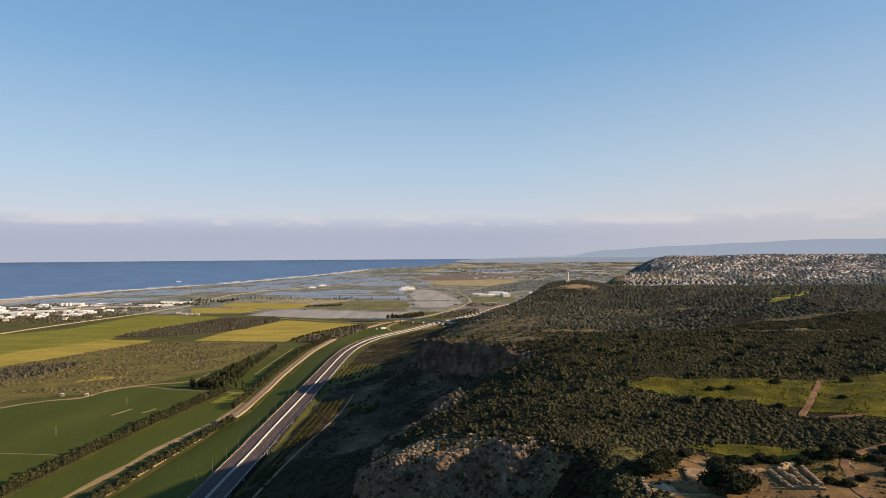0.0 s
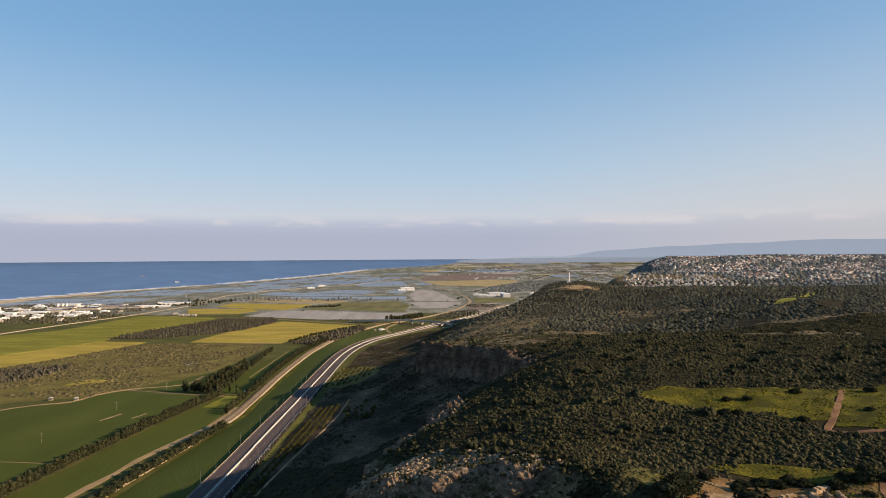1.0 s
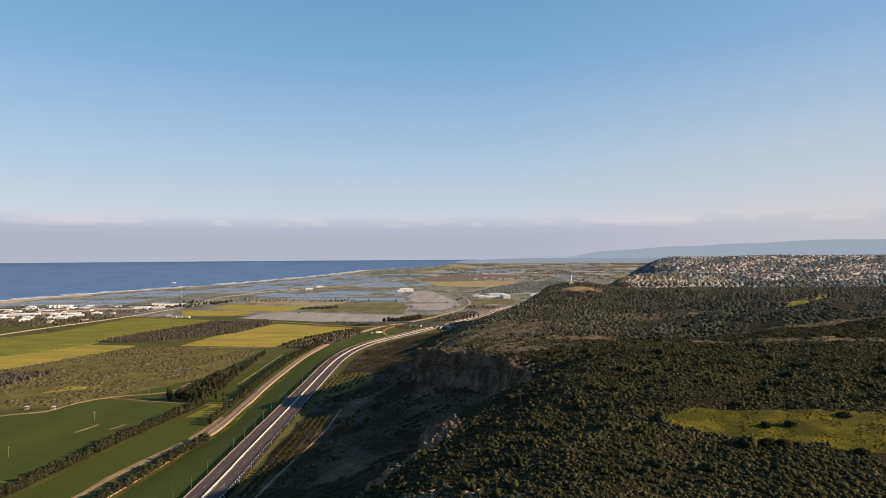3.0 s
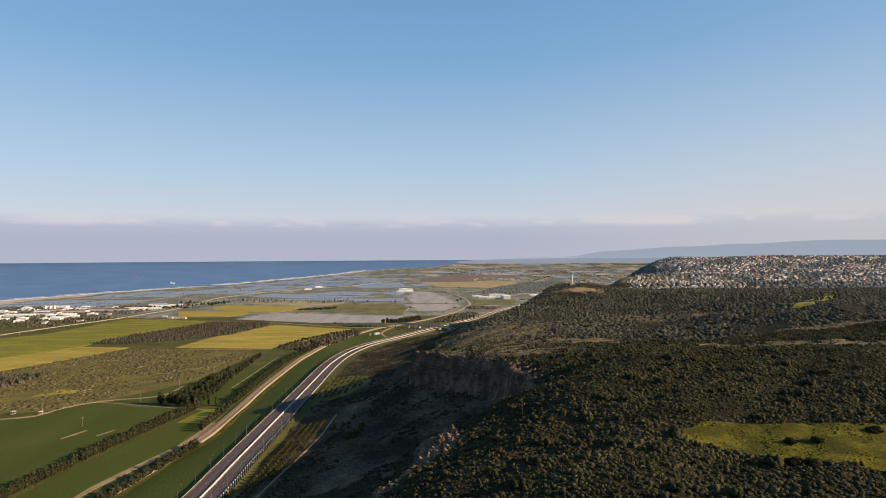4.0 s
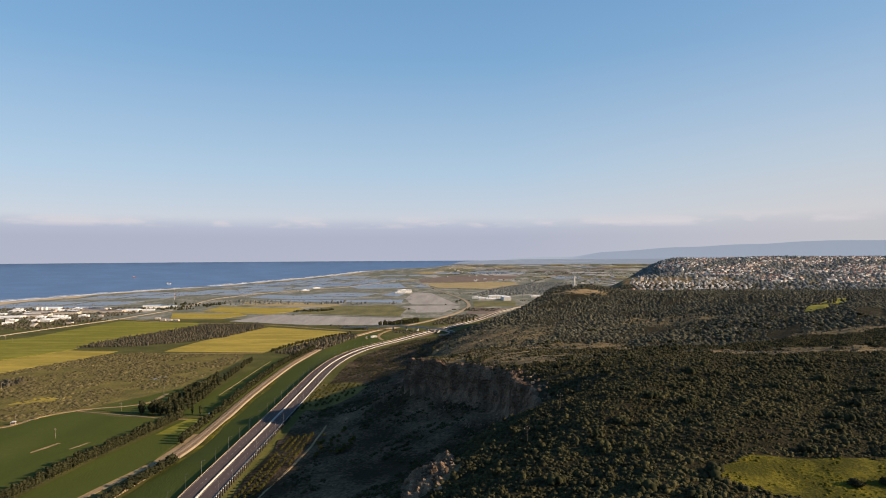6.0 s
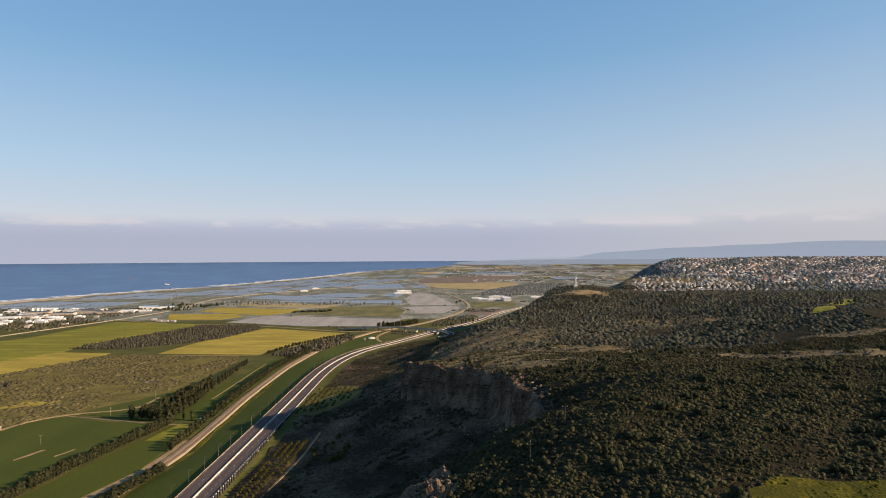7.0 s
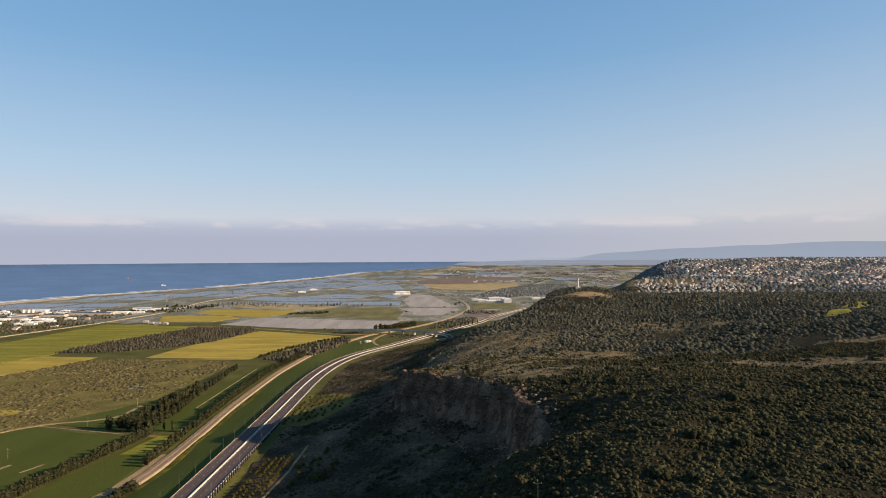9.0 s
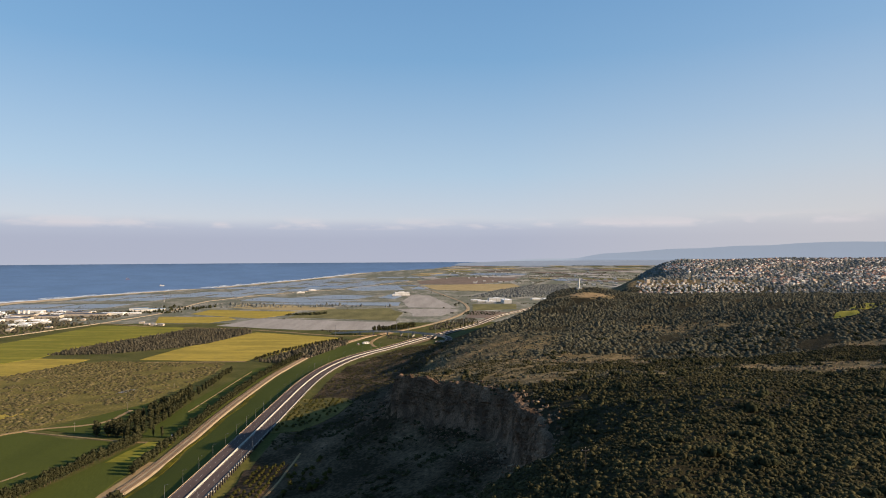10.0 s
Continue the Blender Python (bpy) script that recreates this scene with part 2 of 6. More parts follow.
# emission stands for the bright haze over the far plain
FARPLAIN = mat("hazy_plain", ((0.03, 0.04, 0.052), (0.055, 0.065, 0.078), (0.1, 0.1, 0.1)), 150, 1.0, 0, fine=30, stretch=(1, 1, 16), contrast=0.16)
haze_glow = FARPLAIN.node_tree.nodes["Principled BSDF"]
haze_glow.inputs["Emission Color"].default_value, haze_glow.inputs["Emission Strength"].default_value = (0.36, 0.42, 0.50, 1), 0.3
RED_PAINT = mat("red_paint", ((0.30, 0.07, 0.05), (0.36, 0.10, 0.08)), 2, 0.6)

# ---- the lie of the land ----
MID = np.array((6.5, 85.0, 150.0))
EARTH = 6.37e6


def smooth_step(a, b, v):
    t = np.clip((v - a) / (b - a), 0, 1)
    return t * t * (3 - 2 * t)


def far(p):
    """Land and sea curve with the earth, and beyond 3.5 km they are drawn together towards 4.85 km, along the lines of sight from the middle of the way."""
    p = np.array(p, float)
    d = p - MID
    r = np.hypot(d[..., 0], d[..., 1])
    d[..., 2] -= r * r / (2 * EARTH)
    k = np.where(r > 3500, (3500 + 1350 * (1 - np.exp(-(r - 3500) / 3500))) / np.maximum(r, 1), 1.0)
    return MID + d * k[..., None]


def waves(x, y, size, seed):
    """Cheap smooth relief between about -1 and 1."""
    a = seed * 1.7
    u, v = x / size, y / size
    return (np.sin(u + a + 0.9 * np.sin(0.7 * v + a)) * np.cos(1.1 * v - 0.6 * np.sin(0.8 * u + 2 * a)) + 0.5 * np.sin(2.3 * u - 1.7 * v + 3 * a)) / 1.5


# the scarp, along y: where the crest of the cliffs runs, how high it is, and where the cliffs stand on the slope below
FOOT_Y, FOOT_X = (-400, 900, 1000, 1100, 1200, 1260, 1320, 1400, 1500, 2000, 2600), (-126, -126, -119, -92, -48, 8, 36, 62, 88, 290, 560)
ALONG = (-400, 100, 180, 215, 250, 300, 350, 385, 440, 500, 570, 600, 640, 700, 780, 850, 1000, 1150, 1255, 1400, 1700, 2100)
CREST_X = (-30, -32, -32, -31, -25, -4, 3, 28, 58, 64, 57, 34, -14, -22, -24, -4, 48, 120, 182, 225, 400, 640)
CREST_Z = (82, 80, 77, 75, 74, 72, 69, 69, 68.5, 67, 65.5, 64, 62, 49, 28, 36, 48, 56, 72, 68, 50, 40)
DROP = (28, 30, 34, 36, 34, 20, 24, 20, 25, 27, 28, 28, 27, 21, 4, 3, 2, 4, 16, 12, 6, 4)
INLAND = (92, 92, 90, 90, 92, 94, 95, 96, 93, 84.5, 75, 71, 67, 61, 53, 57, 60, 65, 75, 75, 62, 64)


def land(x, y):
    """Height of the ground, in metres above the coastal plain."""
    x, y = np.asarray(x, float), np.asarray(y, float)
    wob = 5 * waves(x, y, 13, 1) + 8 * waves(x, y, 31, 2)
    table = lambda row: np.interp(y, ALONG, row)
    cx, cz, drop, inland = table(CREST_X) + 0.6 * wob, table(CREST_Z), table(DROP), table(INLAND)
    foot = np.interp(y, FOOT_Y, FOOT_X)
    cliff = 9 + 5 * waves(x, y, 23, 5)
    base_x, base_z = cx - cliff, cz - drop
    # plain, slope, cliff, shoulder, plateau
    lift = 7 * smooth_step(foot - 56, foot - 15, x) * np.interp(y, (-400, 900, 1300, 1700), (1, 1, 0.5, 0))
    s = np.clip((x - foot) / np.maximum(base_x - foot, 5), 0, 1)
    low = lift * np.interp(y, (600, 680), (0.55, 0.94))
    bend = np.interp(y, (330, 410, 630, 700, 820), (1.2, 0.65, 0.65, 0.3, 0.2))
    slope = low + (base_z - low) * (bend * s + (1 - bend) * s * s)
    c = smooth_step(0, 1, (x - base_x) / cliff)
    t = np.clip((x - cx) / 95, 0, 1)
    top = cz + (inland - cz) * (1 - (1 - t) ** 2)
    top = top + 0.13 * np.clip(x - 310 - 0.1 * (y - 900), 0, 190) * smooth_step(560, 800, y) * (1 - smooth_step(1000, 1350, y))
    z = np.where(x < foot, lift, np.where(x < base_x, slope, base_z + (top - base_z) * c))
    rough = smooth_step(foot, foot + 60, x)
    z = z + rough * (1.6 * waves(x, y, 21, 3) + 0.7 * waves(x, y, 8, 4) + 2.0 * waves(x, y, 70, 6) * smooth_step(600, 900, y))
    lip = 205 - 0.33 * x + 4 * waves(x, y, 9, 22)
    z = z - 20 * (1 - smooth_step(lip - 9, lip + 4, y)) * (1 - smooth_step(26, 46, x)) * smooth_step(-70, -34, x) * smooth_step(120, 150, y)
    # the hill of the tower and the hill of the town
    z = z + 18 * np.exp(-((x - 280) / 95) ** 2 - ((y - 1370) / 110) ** 2) * smooth_step(-60, 20, x - cx)
    hill = np.interp(y, (1500, 1600, 1860, 2000, 2250, 2550, 2800), (60, 64, 90, 96, 116, 137, 139)) + 4 * waves(x, y, 160, 7) * smooth_step(1800, 2300, y)
    edge = smooth_step(0.27 * y - 120, 0.27 * y + 20 + 230 * smooth_step(1780, 2150, y), x)
    back = 1 - smooth_step(2700, 3300, y)
    z = np.where(y > 1500, z * (1 - smooth_step(1500, 1720, y)) + smooth_step(1500, 1720, y) * hill * edge * back, z)
    # the shore
    shore = np.interp(y, (-600, 1000, 2220, 2822, 3473, 4762, 5548, 6847, 8000, 9309, 17229), (-1700, -1650, -1557, -1423, -1191, -967, -888, -800, -560, -117, 900))
    return np.where(x < shore, np.maximum(-6, (x - shore) * 0.08 - 1.2), z + 0.0), x - shore


# ---- building helpers ----


def mesh_from(name, verts, faces, materials, indices=None, smooth=False):
    me = bpy.data.meshes.new(name)
    verts, faces = np.asarray(verts, np.float32), np.asarray(faces, np.int32)
    sides = faces.shape[1]
    me.vertices.add(len(verts))
    me.vertices.foreach_set("co", verts.ravel())
    me.loops.add(faces.size)
    me.loops.foreach_set("vertex_index", faces.ravel())
    me.polygons.add(len(faces))
    me.polygons.foreach_set("loop_start", np.arange(0, faces.size, sides, dtype=np.int32))
    for m in materials:
        me.materials.append(m)
    if indices is not None:
        me.polygons.foreach_set("material_index", np.asarray(indices, np.int32))
    me.polygons.foreach_set("use_smooth", np.full(len(faces), smooth))
    me.update(calc_edges=True)
    return me


def part(name, bm, material, parent=None, label=""):
    """Links a bmesh as one mesh object, under a thing or a part."""
    me = bpy.data.meshes.new(name)
    bm.normal_update()
    bm.to_mesh(me)
    bm.free()
    me.materials.append(material)
    ob = new(name, me)
    ob.parent = parent
    return tagged(ob, label)


def sub(name, me, parent, place=None, label=""):
    ob = new(name, me)
    ob.parent = parent
    if place is not None:
        ob.matrix_basis = place
    return tagged(ob, label)


def thing(name, label, category, place=None, group="", kind=""):
    ob = new(name)
    ob.empty_display_size = 1
    if place is not None:
        ob.matrix_basis = place
    return tagged(ob, label, category, group, kind)


def box(bm, x0, x1, y0, y1, z0, z1, bevel=0.0):
    m = Matrix.Translation(((x0 + x1) / 2, (y0 + y1) / 2, (z0 + z1) / 2)) @ Matrix.Diagonal((x1 - x0, y1 - y0, z1 - z0, 1))
    made = bmesh.ops.create_cube(bm, size=1, matrix=m)["verts"]
    if bevel:
        edges = list({e for v in made for e in v.link_edges})
        bmesh.ops.bevel(bm, geom=edges, offset=bevel, segments=1, affect="EDGES")
    return bm


def rod(bm, a, b, r0, r1, sides=8):
    a, b = Vector(a), Vector(b)
    d = b - a
    m = Matrix.Translation((a + b) / 2) @ d.to_track_quat("Z", "Y").to_matrix().to_4x4()
    bmesh.ops.create_cone(bm, cap_ends=True, segments=sides, radius1=r0, radius2=r1, depth=d.length, matrix=m)
    return bm


def spline(points, step):
    """A smooth line through plan points, with a point about every `step` metres."""
    p = np.array(points, float)
    p = np.vstack([2 * p[0] - p[1], p, 2 * p[-1] - p[-2]])
    out = []
    for i in range(1, len(p) - 2):
        n = max(2, int(np.linalg.norm(p[i + 1] - p[i]) / step))
        for t in np.linspace(0, 1, n, endpoint=False):
            out.append(0.5 * (2 * p[i] + (p[i + 1] - p[i - 1]) * t + (2 * p[i - 1] - 5 * p[i] + 4 * p[i + 1] - p[i + 2]) * t**2 + (3 * p[i] - p[i - 1] - 3 * p[i + 1] + p[i + 2]) * t**3))
    out.append(p[-2])
    return np.array(out)


# the ground's grid: fine where the camera passes, wide far off
GX = np.concatenate([[-9000, -6500, -5000, -4000, -3200, -2600, -2200, -2000], np.arange(-1800, -270, 30), np.arange(-270, 560, 5), np.arange(560, 1500, 14), np.arange(1500, 3000, 60), [3200, 3600, 4200, 5000, 7000, 10000, 15000]]).astype(float)
GY = np.concatenate([[-4000, -2500, -1500], np.arange(-800, 60, 40), np.arange(60, 1000, 5), np.arange(1000, 2000, 10), np.arange(2000, 3600, 25), 3600 * 1.05 ** np.arange(0, 26)]).astype(float)
GZ, OFF_SHORE = land(*np.meshgrid(GX, GY))


def ground(x, y):
    """Height of the ground sheet."""
    x, y = np.asarray(x, float), np.asarray(y, float)
    i = np.clip(np.searchsorted(GX, x) - 1, 0, len(GX) - 2)
    j = np.clip(np.searchsorted(GY, y) - 1, 0, len(GY) - 2)
    u, v = np.clip((x - GX[i]) / (GX[i + 1] - GX[i]), 0, 1), np.clip((y - GY[j]) / (GY[j + 1] - GY[j]), 0, 1)
    return (GZ[j, i] * (1 - u) + GZ[j, i + 1] * u) * (1 - v) + (GZ[j + 1, i] * (1 - u) + GZ[j + 1, i + 1] * u) * v


def ribbon(name, line, across, material, parent=None, label="", on=None, lift=0.0):
    """A strip swept along a plan line. across: its section, as (offset to the right, height) corners; on: heights along the line, or the ground's."""
    line = np.asarray(line, float)
    d = np.gradient(line[:, :2], axis=0)
    d /= np.linalg.norm(d, axis=1)[:, None]
    right = np.stack([d[:, 1], -d[:, 0]], 1)
    n, m = len(line), len(across)
    v = np.zeros((n, m, 3))
    for j, (o, h) in enumerate(across):
        v[:, j, :2] = line[:, :2] + right * o
        v[:, j, 2] = (ground(v[:, j, 0], v[:, j, 1]) if on is None else on) + h + lift
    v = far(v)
    a = np.arange(n * m).reshape(n, m)
    f = np.stack([a[:-1, :-1], a[:-1, 1:], a[1:, 1:], a[1:, :-1]], -1).reshape(-1, 4)
    ob = new(name, mesh_from(name, v.reshape(-1, 3), f[:, ::-1], [material]))
    ob.parent = parent
    return tagged(ob, label)


def patch(name, corners, material, label, height=0.35, cells=None, category="field"):
    """A sown or bare piece of land: a low slab with a rim, lying on the ground, bounded by plan corners."""
    bm = bmesh.new()
    c = []
    for a, b in zip(corners, corners[1:] + corners[:1]):
        c += [np.array(a, float) + (np.array(b, float) - np.array(a, float)) * t for t in np.linspace(0, 1, max(2, int(math.dist(a, b) / 25)), endpoint=False)]
    c = np.array(c)
    jag = min(2.8, 0.05 * np.ptp(c[:, 1])) * waves(c[:, 0] * 7, c[:, 1] * 7, 40, 9)
    c = np.array(c) + np.stack([jag, jag[::-1]], 1)
    face = bm.faces.new([bm.verts.new((x, y, 0)) for x, y in c])
    size = max(np.ptp(c[:, 0]), np.ptp(c[:, 1]))
    step = max(size / 14, 4.5)
    for axis in (0, 1):
        for s in np.arange(c[:, axis].min() + step, c[:, axis].max(), step):
            no = (1, 0, 0) if axis == 0 else (0, 1, 0)
            bmesh.ops.bisect_plane(bm, geom=bm.verts[:] + bm.edges[:] + bm.faces[:], plane_co=(s, s, 0), plane_no=no)
    rim = [e for e in bm.edges if e.is_boundary]
    low = bmesh.ops.extrude_edge_only(bm, edges=rim)["geom"]
    low = {v for v in low if isinstance(v, bmesh.types.BMVert)}
    vs = list(bm.verts)
    p = np.array([v.co[:] for v in vs])
    p[:, 2] = ground(p[:, 0], p[:, 1]) + [(-0.6 if v in low else height) for v in vs]
    for v, q in zip(vs, far(p)):
        v.co = q
    bmesh.ops.recalc_face_normals(bm, faces=bm.faces)
    ob = part(name, bm, material)
    return tagged(ob, label, category, kind="structure")


# ---- foliage ----
ICO = {}
for level in (1, 2):
    bm = bmesh.new()
    bmesh.ops.create_icosphere(bm, subdivisions=level, radius=1)
    bm.verts.index_update()
    ICO[level] = (np.array([v.co[:] for v in bm.verts]), np.array([[v.index for v in f.verts] for f in bm.faces]))
    bm.free()


def clump(seed, lobes, level=1, leaves=30, leaf=0.35, rough=0.22):
    """Foliage: lumpy cores, one a lobe (x, y, z, radius, height / width), with loose leaf sprays standing out of them. Returns vertices and triangles."""
    rng = np.random.default_rng(seed)
    vs, fs, n = [], [], 0
    iv, jf = ICO[level]
    for x, y, z, r, tall in lobes:
        v = iv * (0.86 * r * (1 - rough + 2 * rough * rng.random((len(iv), 1))))
        v = v * (1, 1, tall) + (x, y, z)
        keep = jf[(v[jf][:, :, 2].max(1) > 0.02 * r) & (v[jf][:, :, 2].mean(1) > z - 0.4 * r * tall)]
        vs.append(v)
        fs.append(keep + n)
        n += len(v)
    w = np.array([q[3] ** 2 for q in lobes])
    which = rng.choice(len(lobes), leaves, p=w / w.sum())
    for i in which:
        x, y, z, r, tall = lobes[i]
        d = rng.normal(size=3)
        d[2] = abs(d[2]) * 0.9 - 0.2
        d /= np.linalg.norm(d)
        c = d * (1, 1, tall) * r * rng.uniform(0.82, 1.16) + (x, y, z)
        c[2] = max(c[2], 0.1)
        a = rng.normal(size=(3, 3))
        a = a / np.linalg.norm(a, axis=1)[:, None] * leaf * rng.uniform(0.6, 1.3)
        vs.append(c + a)
        fs.append(np.array([[n, n + 1, n + 2]]))
        n += 3
    return np.vstack(vs), np.vstack(fs)


def tuft(seed, leaves=9):
    """A small low shrub for far ground: a lumpy dome with leaf sprays."""
    rng = np.random.default_rng(seed)
    a = np.arange(6) / 6 * 6.283
    v = np.vstack([np.stack([np.cos(a), np.sin(a), 0 * a - 0.1], 1) * rng.uniform(0.7, 1.05, (6, 1)), np.stack([0.72 * np.cos(a + 0.5), 0.72 * np.sin(a + 0.5), 0 * a + 0.55], 1) * rng.uniform(0.65, 1.15, (6, 1)), [(rng.uniform(-0.2, 0.2), rng.uniform(-0.2, 0.2), rng.uniform(0.8, 1.05))]])
    i = np.arange(6)
    j = (i + 1) % 6
    f = np.vstack([np.stack([i, j, i + 6], 1), np.stack([j, j + 6, i + 6], 1), np.stack([i + 6, j + 6, 0 * i + 12], 1)])
    for k in range(leaves):
        d = rng.normal(size=3)
        d[2] = abs(d[2])
        d /= np.linalg.norm(d)
        s = rng.normal(size=(3, 3))
        v = np.vstack([v, d * rng.uniform(0.75, 1.1) + s / np.linalg.norm(s, axis=1)[:, None] * 0.3])
        f = np.vstack([f, [[len(v) - 3, len(v) - 2, len(v) - 1]]])
    return v, f


def scatter(name, kinds, places, scales, material, label, category, seed=0, tall=None, smooth=True):
    """Many small plants or stones in one mesh of kind stuff: copies of the given templates at places (n, 3), turned at random."""
    rng = np.random.default_rng(seed)
    vs, fs, n = [], [], 0
    which = rng.integers(0, len(kinds), len(places))
    turn = rng.uniform(0, 6.283, len(places))
    tall = np.ones(len(places)) if tall is None else tall
    for i, (tv, tf) in enumerate(kinds):
        at = np.nonzero(which == i)[0]
        if not len(at):
            continue
        c, s = np.cos(turn[at])[:, None], np.sin(turn[at])[:, None]
        x, y = tv[:, 0][None] * scales[at, None], tv[:, 1][None] * scales[at, None]
        v = np.stack([c * x - s * y, s * x + c * y, tv[:, 2][None] * (scales * tall)[at, None]], -1) + places[at][:, None]
        f = tf[None] + (np.arange(len(at)) * len(tv))[:, None, None] + n
        vs.append(v.reshape(-1, 3))
        fs.append(f.reshape(-1, 3))
        n += len(at) * len(tv)
    ob = new(name, mesh_from(name, np.vstack(vs), np.vstack(fs), [material], smooth=smooth))
    return tagged(ob, label, category, kind="stuff")


def spread(x0, x1, y0, y1, step, seed):
    """Plan points about `step` apart, well shaken."""
    rng = np.random.default_rng(seed)
    gx, gy = np.meshgrid(np.arange(x0, x1, step), np.arange(y0, y1, step))
    p = np.stack([gx.ravel(), gy.ravel()], 1)
    return p + rng.uniform(-0.6, 0.6, p.shape) * step


def inside(p, corners):
    x, y = p[:, 0], p[:, 1]
    hit = np.zeros(len(p), bool)
    for (x0, y0), (x1, y1) in zip(corners, corners[1:] + corners[:1]):
        if y0 != y1:
            hit ^= ((y0 > y) != (y1 > y)) & (x < (x1 - x0) * (y - y0) / (y1 - y0) + x0)
    return hit


def on_ground(p, lift=0.0):
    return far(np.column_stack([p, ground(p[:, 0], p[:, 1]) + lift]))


def in_sight(p, slack=30):
    """Plan points that the camera's way can show."""
    return (np.abs(p[:, 0] - 6) < 0.72 * (p[:, 1] + 5) + slack) & (p[:, 1] > 60)

# ---- ground, sea, far hills ----


def level_far(ob):
    """Land and sea beyond 3.5 km keep the level shading of a flat surface."""
    me = ob.data
    co, nor = np.empty(len(me.vertices) * 3), np.empty(len(me.vertices) * 3)
    me.vertices.foreach_get("co", co)
    me.vertex_normals.foreach_get("vector", nor)
    co, nor = co.reshape(-1, 3), nor.reshape(-1, 3)
    share = smooth_step(3300, 3700, np.hypot(co[:, 0] - MID[0], co[:, 1] - MID[1]))[:, None]
    nor = nor * (1 - share) + np.array((0, 0, 1.0)) * share
    me.normals_split_custom_set_from_vertices(nor.tolist())


# open stony places in the scrub: middle and half-widths
BARE = ((148, 712, 42, 26), (165, 775, 45, 28), (300, 640, 80, 36), (370, 612, 45, 24), (318, 975, 60, 42), (60, 850, 60, 50), (100, 740, 45, 30), (10, 780, 36, 45), (262, 1275, 48, 26), (75, 590, 22, 14), (440, 760, 60, 18))


def bare_ground(x, y):
    """Where the scrub of the ridge leaves bare earth and stones."""
    n = 0.75 * waves(x, y, 9, 14) + 0.55 * waves(x, y, 4, 20)
    hit = np.zeros(np.shape(x), bool)
    for bx, by, br, bs in BARE:
        hit |= ((x - bx) / br) ** 2 + ((y - by) / bs) ** 2 + n < 1
    crest = np.interp(y, ALONG, CREST_X)
    brow = np.interp(x, (-40, -26, 10, 30, 40), (232, 238, 226, 206, 196)) + 5 * waves(x, y, 5, 13)
    hit |= (x < 40) & (y < brow) & (y > 190)
    hit |= (y >= 190) & (y < 310) & (x < crest + 5 + 3 * waves(x, y, 4, 13))
    hit |= ((x - 4) / 11) ** 2 + ((y - 326) / 19) ** 2 + 0.4 * n < 1
    return hit


def open_share(x, y):
    """How open the scrub is, from 0 to 1, along the rim of the hollow and beyond it."""
    return smooth_step(555, 600, y) * (1 - smooth_step(900, 1050, y)) * (1 - smooth_step(90, 210, x - np.interp(y, ALONG, CREST_X)))


mx, my = np.meshgrid(GX, GY)
mz, off_shore = GZ, OFF_SHORE
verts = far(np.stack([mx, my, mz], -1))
a = np.arange(mx.size).reshape(mx.shape)
quads = np.stack([a[:-1, :-1], a[:-1, 1:], a[1:, 1:], a[1:, :-1]], -1).reshape(-1, 4)
fx, fy = mx.ravel()[quads].mean(1), my.ravel()[quads].mean(1)
fs, fz = off_shore.ravel()[quads].mean(1), mz.ravel()[quads].mean(1)
keep = fs > -500
quads, fx, fy, fs, fz = quads[keep], fx[keep], fy[keep], fs[keep], fz[keep]
foot_line = np.interp(fy, FOOT_Y, FOOT_X)
slot = np.where(fx > foot_line + 4, 1, 0)
slot = np.where((slot == 1) & (fx < np.interp(fy, ALONG, CREST_X) - 2) & (fy < 1150), 5, slot)
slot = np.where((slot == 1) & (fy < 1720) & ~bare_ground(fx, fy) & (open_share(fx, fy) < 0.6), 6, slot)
# near slope lies in shade, deepened here by the darker ground colour
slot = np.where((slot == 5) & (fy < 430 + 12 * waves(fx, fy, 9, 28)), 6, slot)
slot = np.where((np.abs(fx - np.interp(fy, ALONG, CREST_X) + 8) < 8 + 2 * waves(fx, fy, 9, 27)) & (fy > 400) & (fy < 780) & (slot == 5), 7, slot)
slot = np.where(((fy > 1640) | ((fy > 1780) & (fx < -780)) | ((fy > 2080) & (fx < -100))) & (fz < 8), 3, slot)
slot = np.where(fs < 58 + 26 * waves(fx, fy, 90, 3) + 80 * smooth_step(2700, 2100, fy), 2, slot)
slot = np.where(fs < -12, 4, slot)
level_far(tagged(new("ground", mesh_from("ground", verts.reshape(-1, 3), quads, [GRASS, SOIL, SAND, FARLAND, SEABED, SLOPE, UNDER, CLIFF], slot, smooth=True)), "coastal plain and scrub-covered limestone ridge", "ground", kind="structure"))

turn = np.radians(np.concatenate([np.arange(-150, -40, 5), np.arange(-40, 5.1, 0.5)]))
reach = np.concatenate([np.arange(300, 3600, 150), 3600 * 1.07 ** np.arange(0, 35)])
tt, rr = np.meshgrid(turn, reach)
mx, my = MID[0] + rr * np.sin(tt), MID[1] + rr * np.cos(tt)
a = np.arange(mx.size).reshape(mx.shape)
quads = np.stack([a[:-1, :-1], a[:-1, 1:], a[1:, 1:], a[1:, :-1]], -1).reshape(-1, 4)
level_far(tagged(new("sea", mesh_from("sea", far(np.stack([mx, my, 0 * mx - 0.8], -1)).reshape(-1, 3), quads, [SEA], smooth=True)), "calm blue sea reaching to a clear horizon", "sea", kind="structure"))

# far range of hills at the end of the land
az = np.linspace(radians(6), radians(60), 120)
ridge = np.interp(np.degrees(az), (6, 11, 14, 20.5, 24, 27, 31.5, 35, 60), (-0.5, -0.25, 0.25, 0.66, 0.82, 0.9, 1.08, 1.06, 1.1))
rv = []
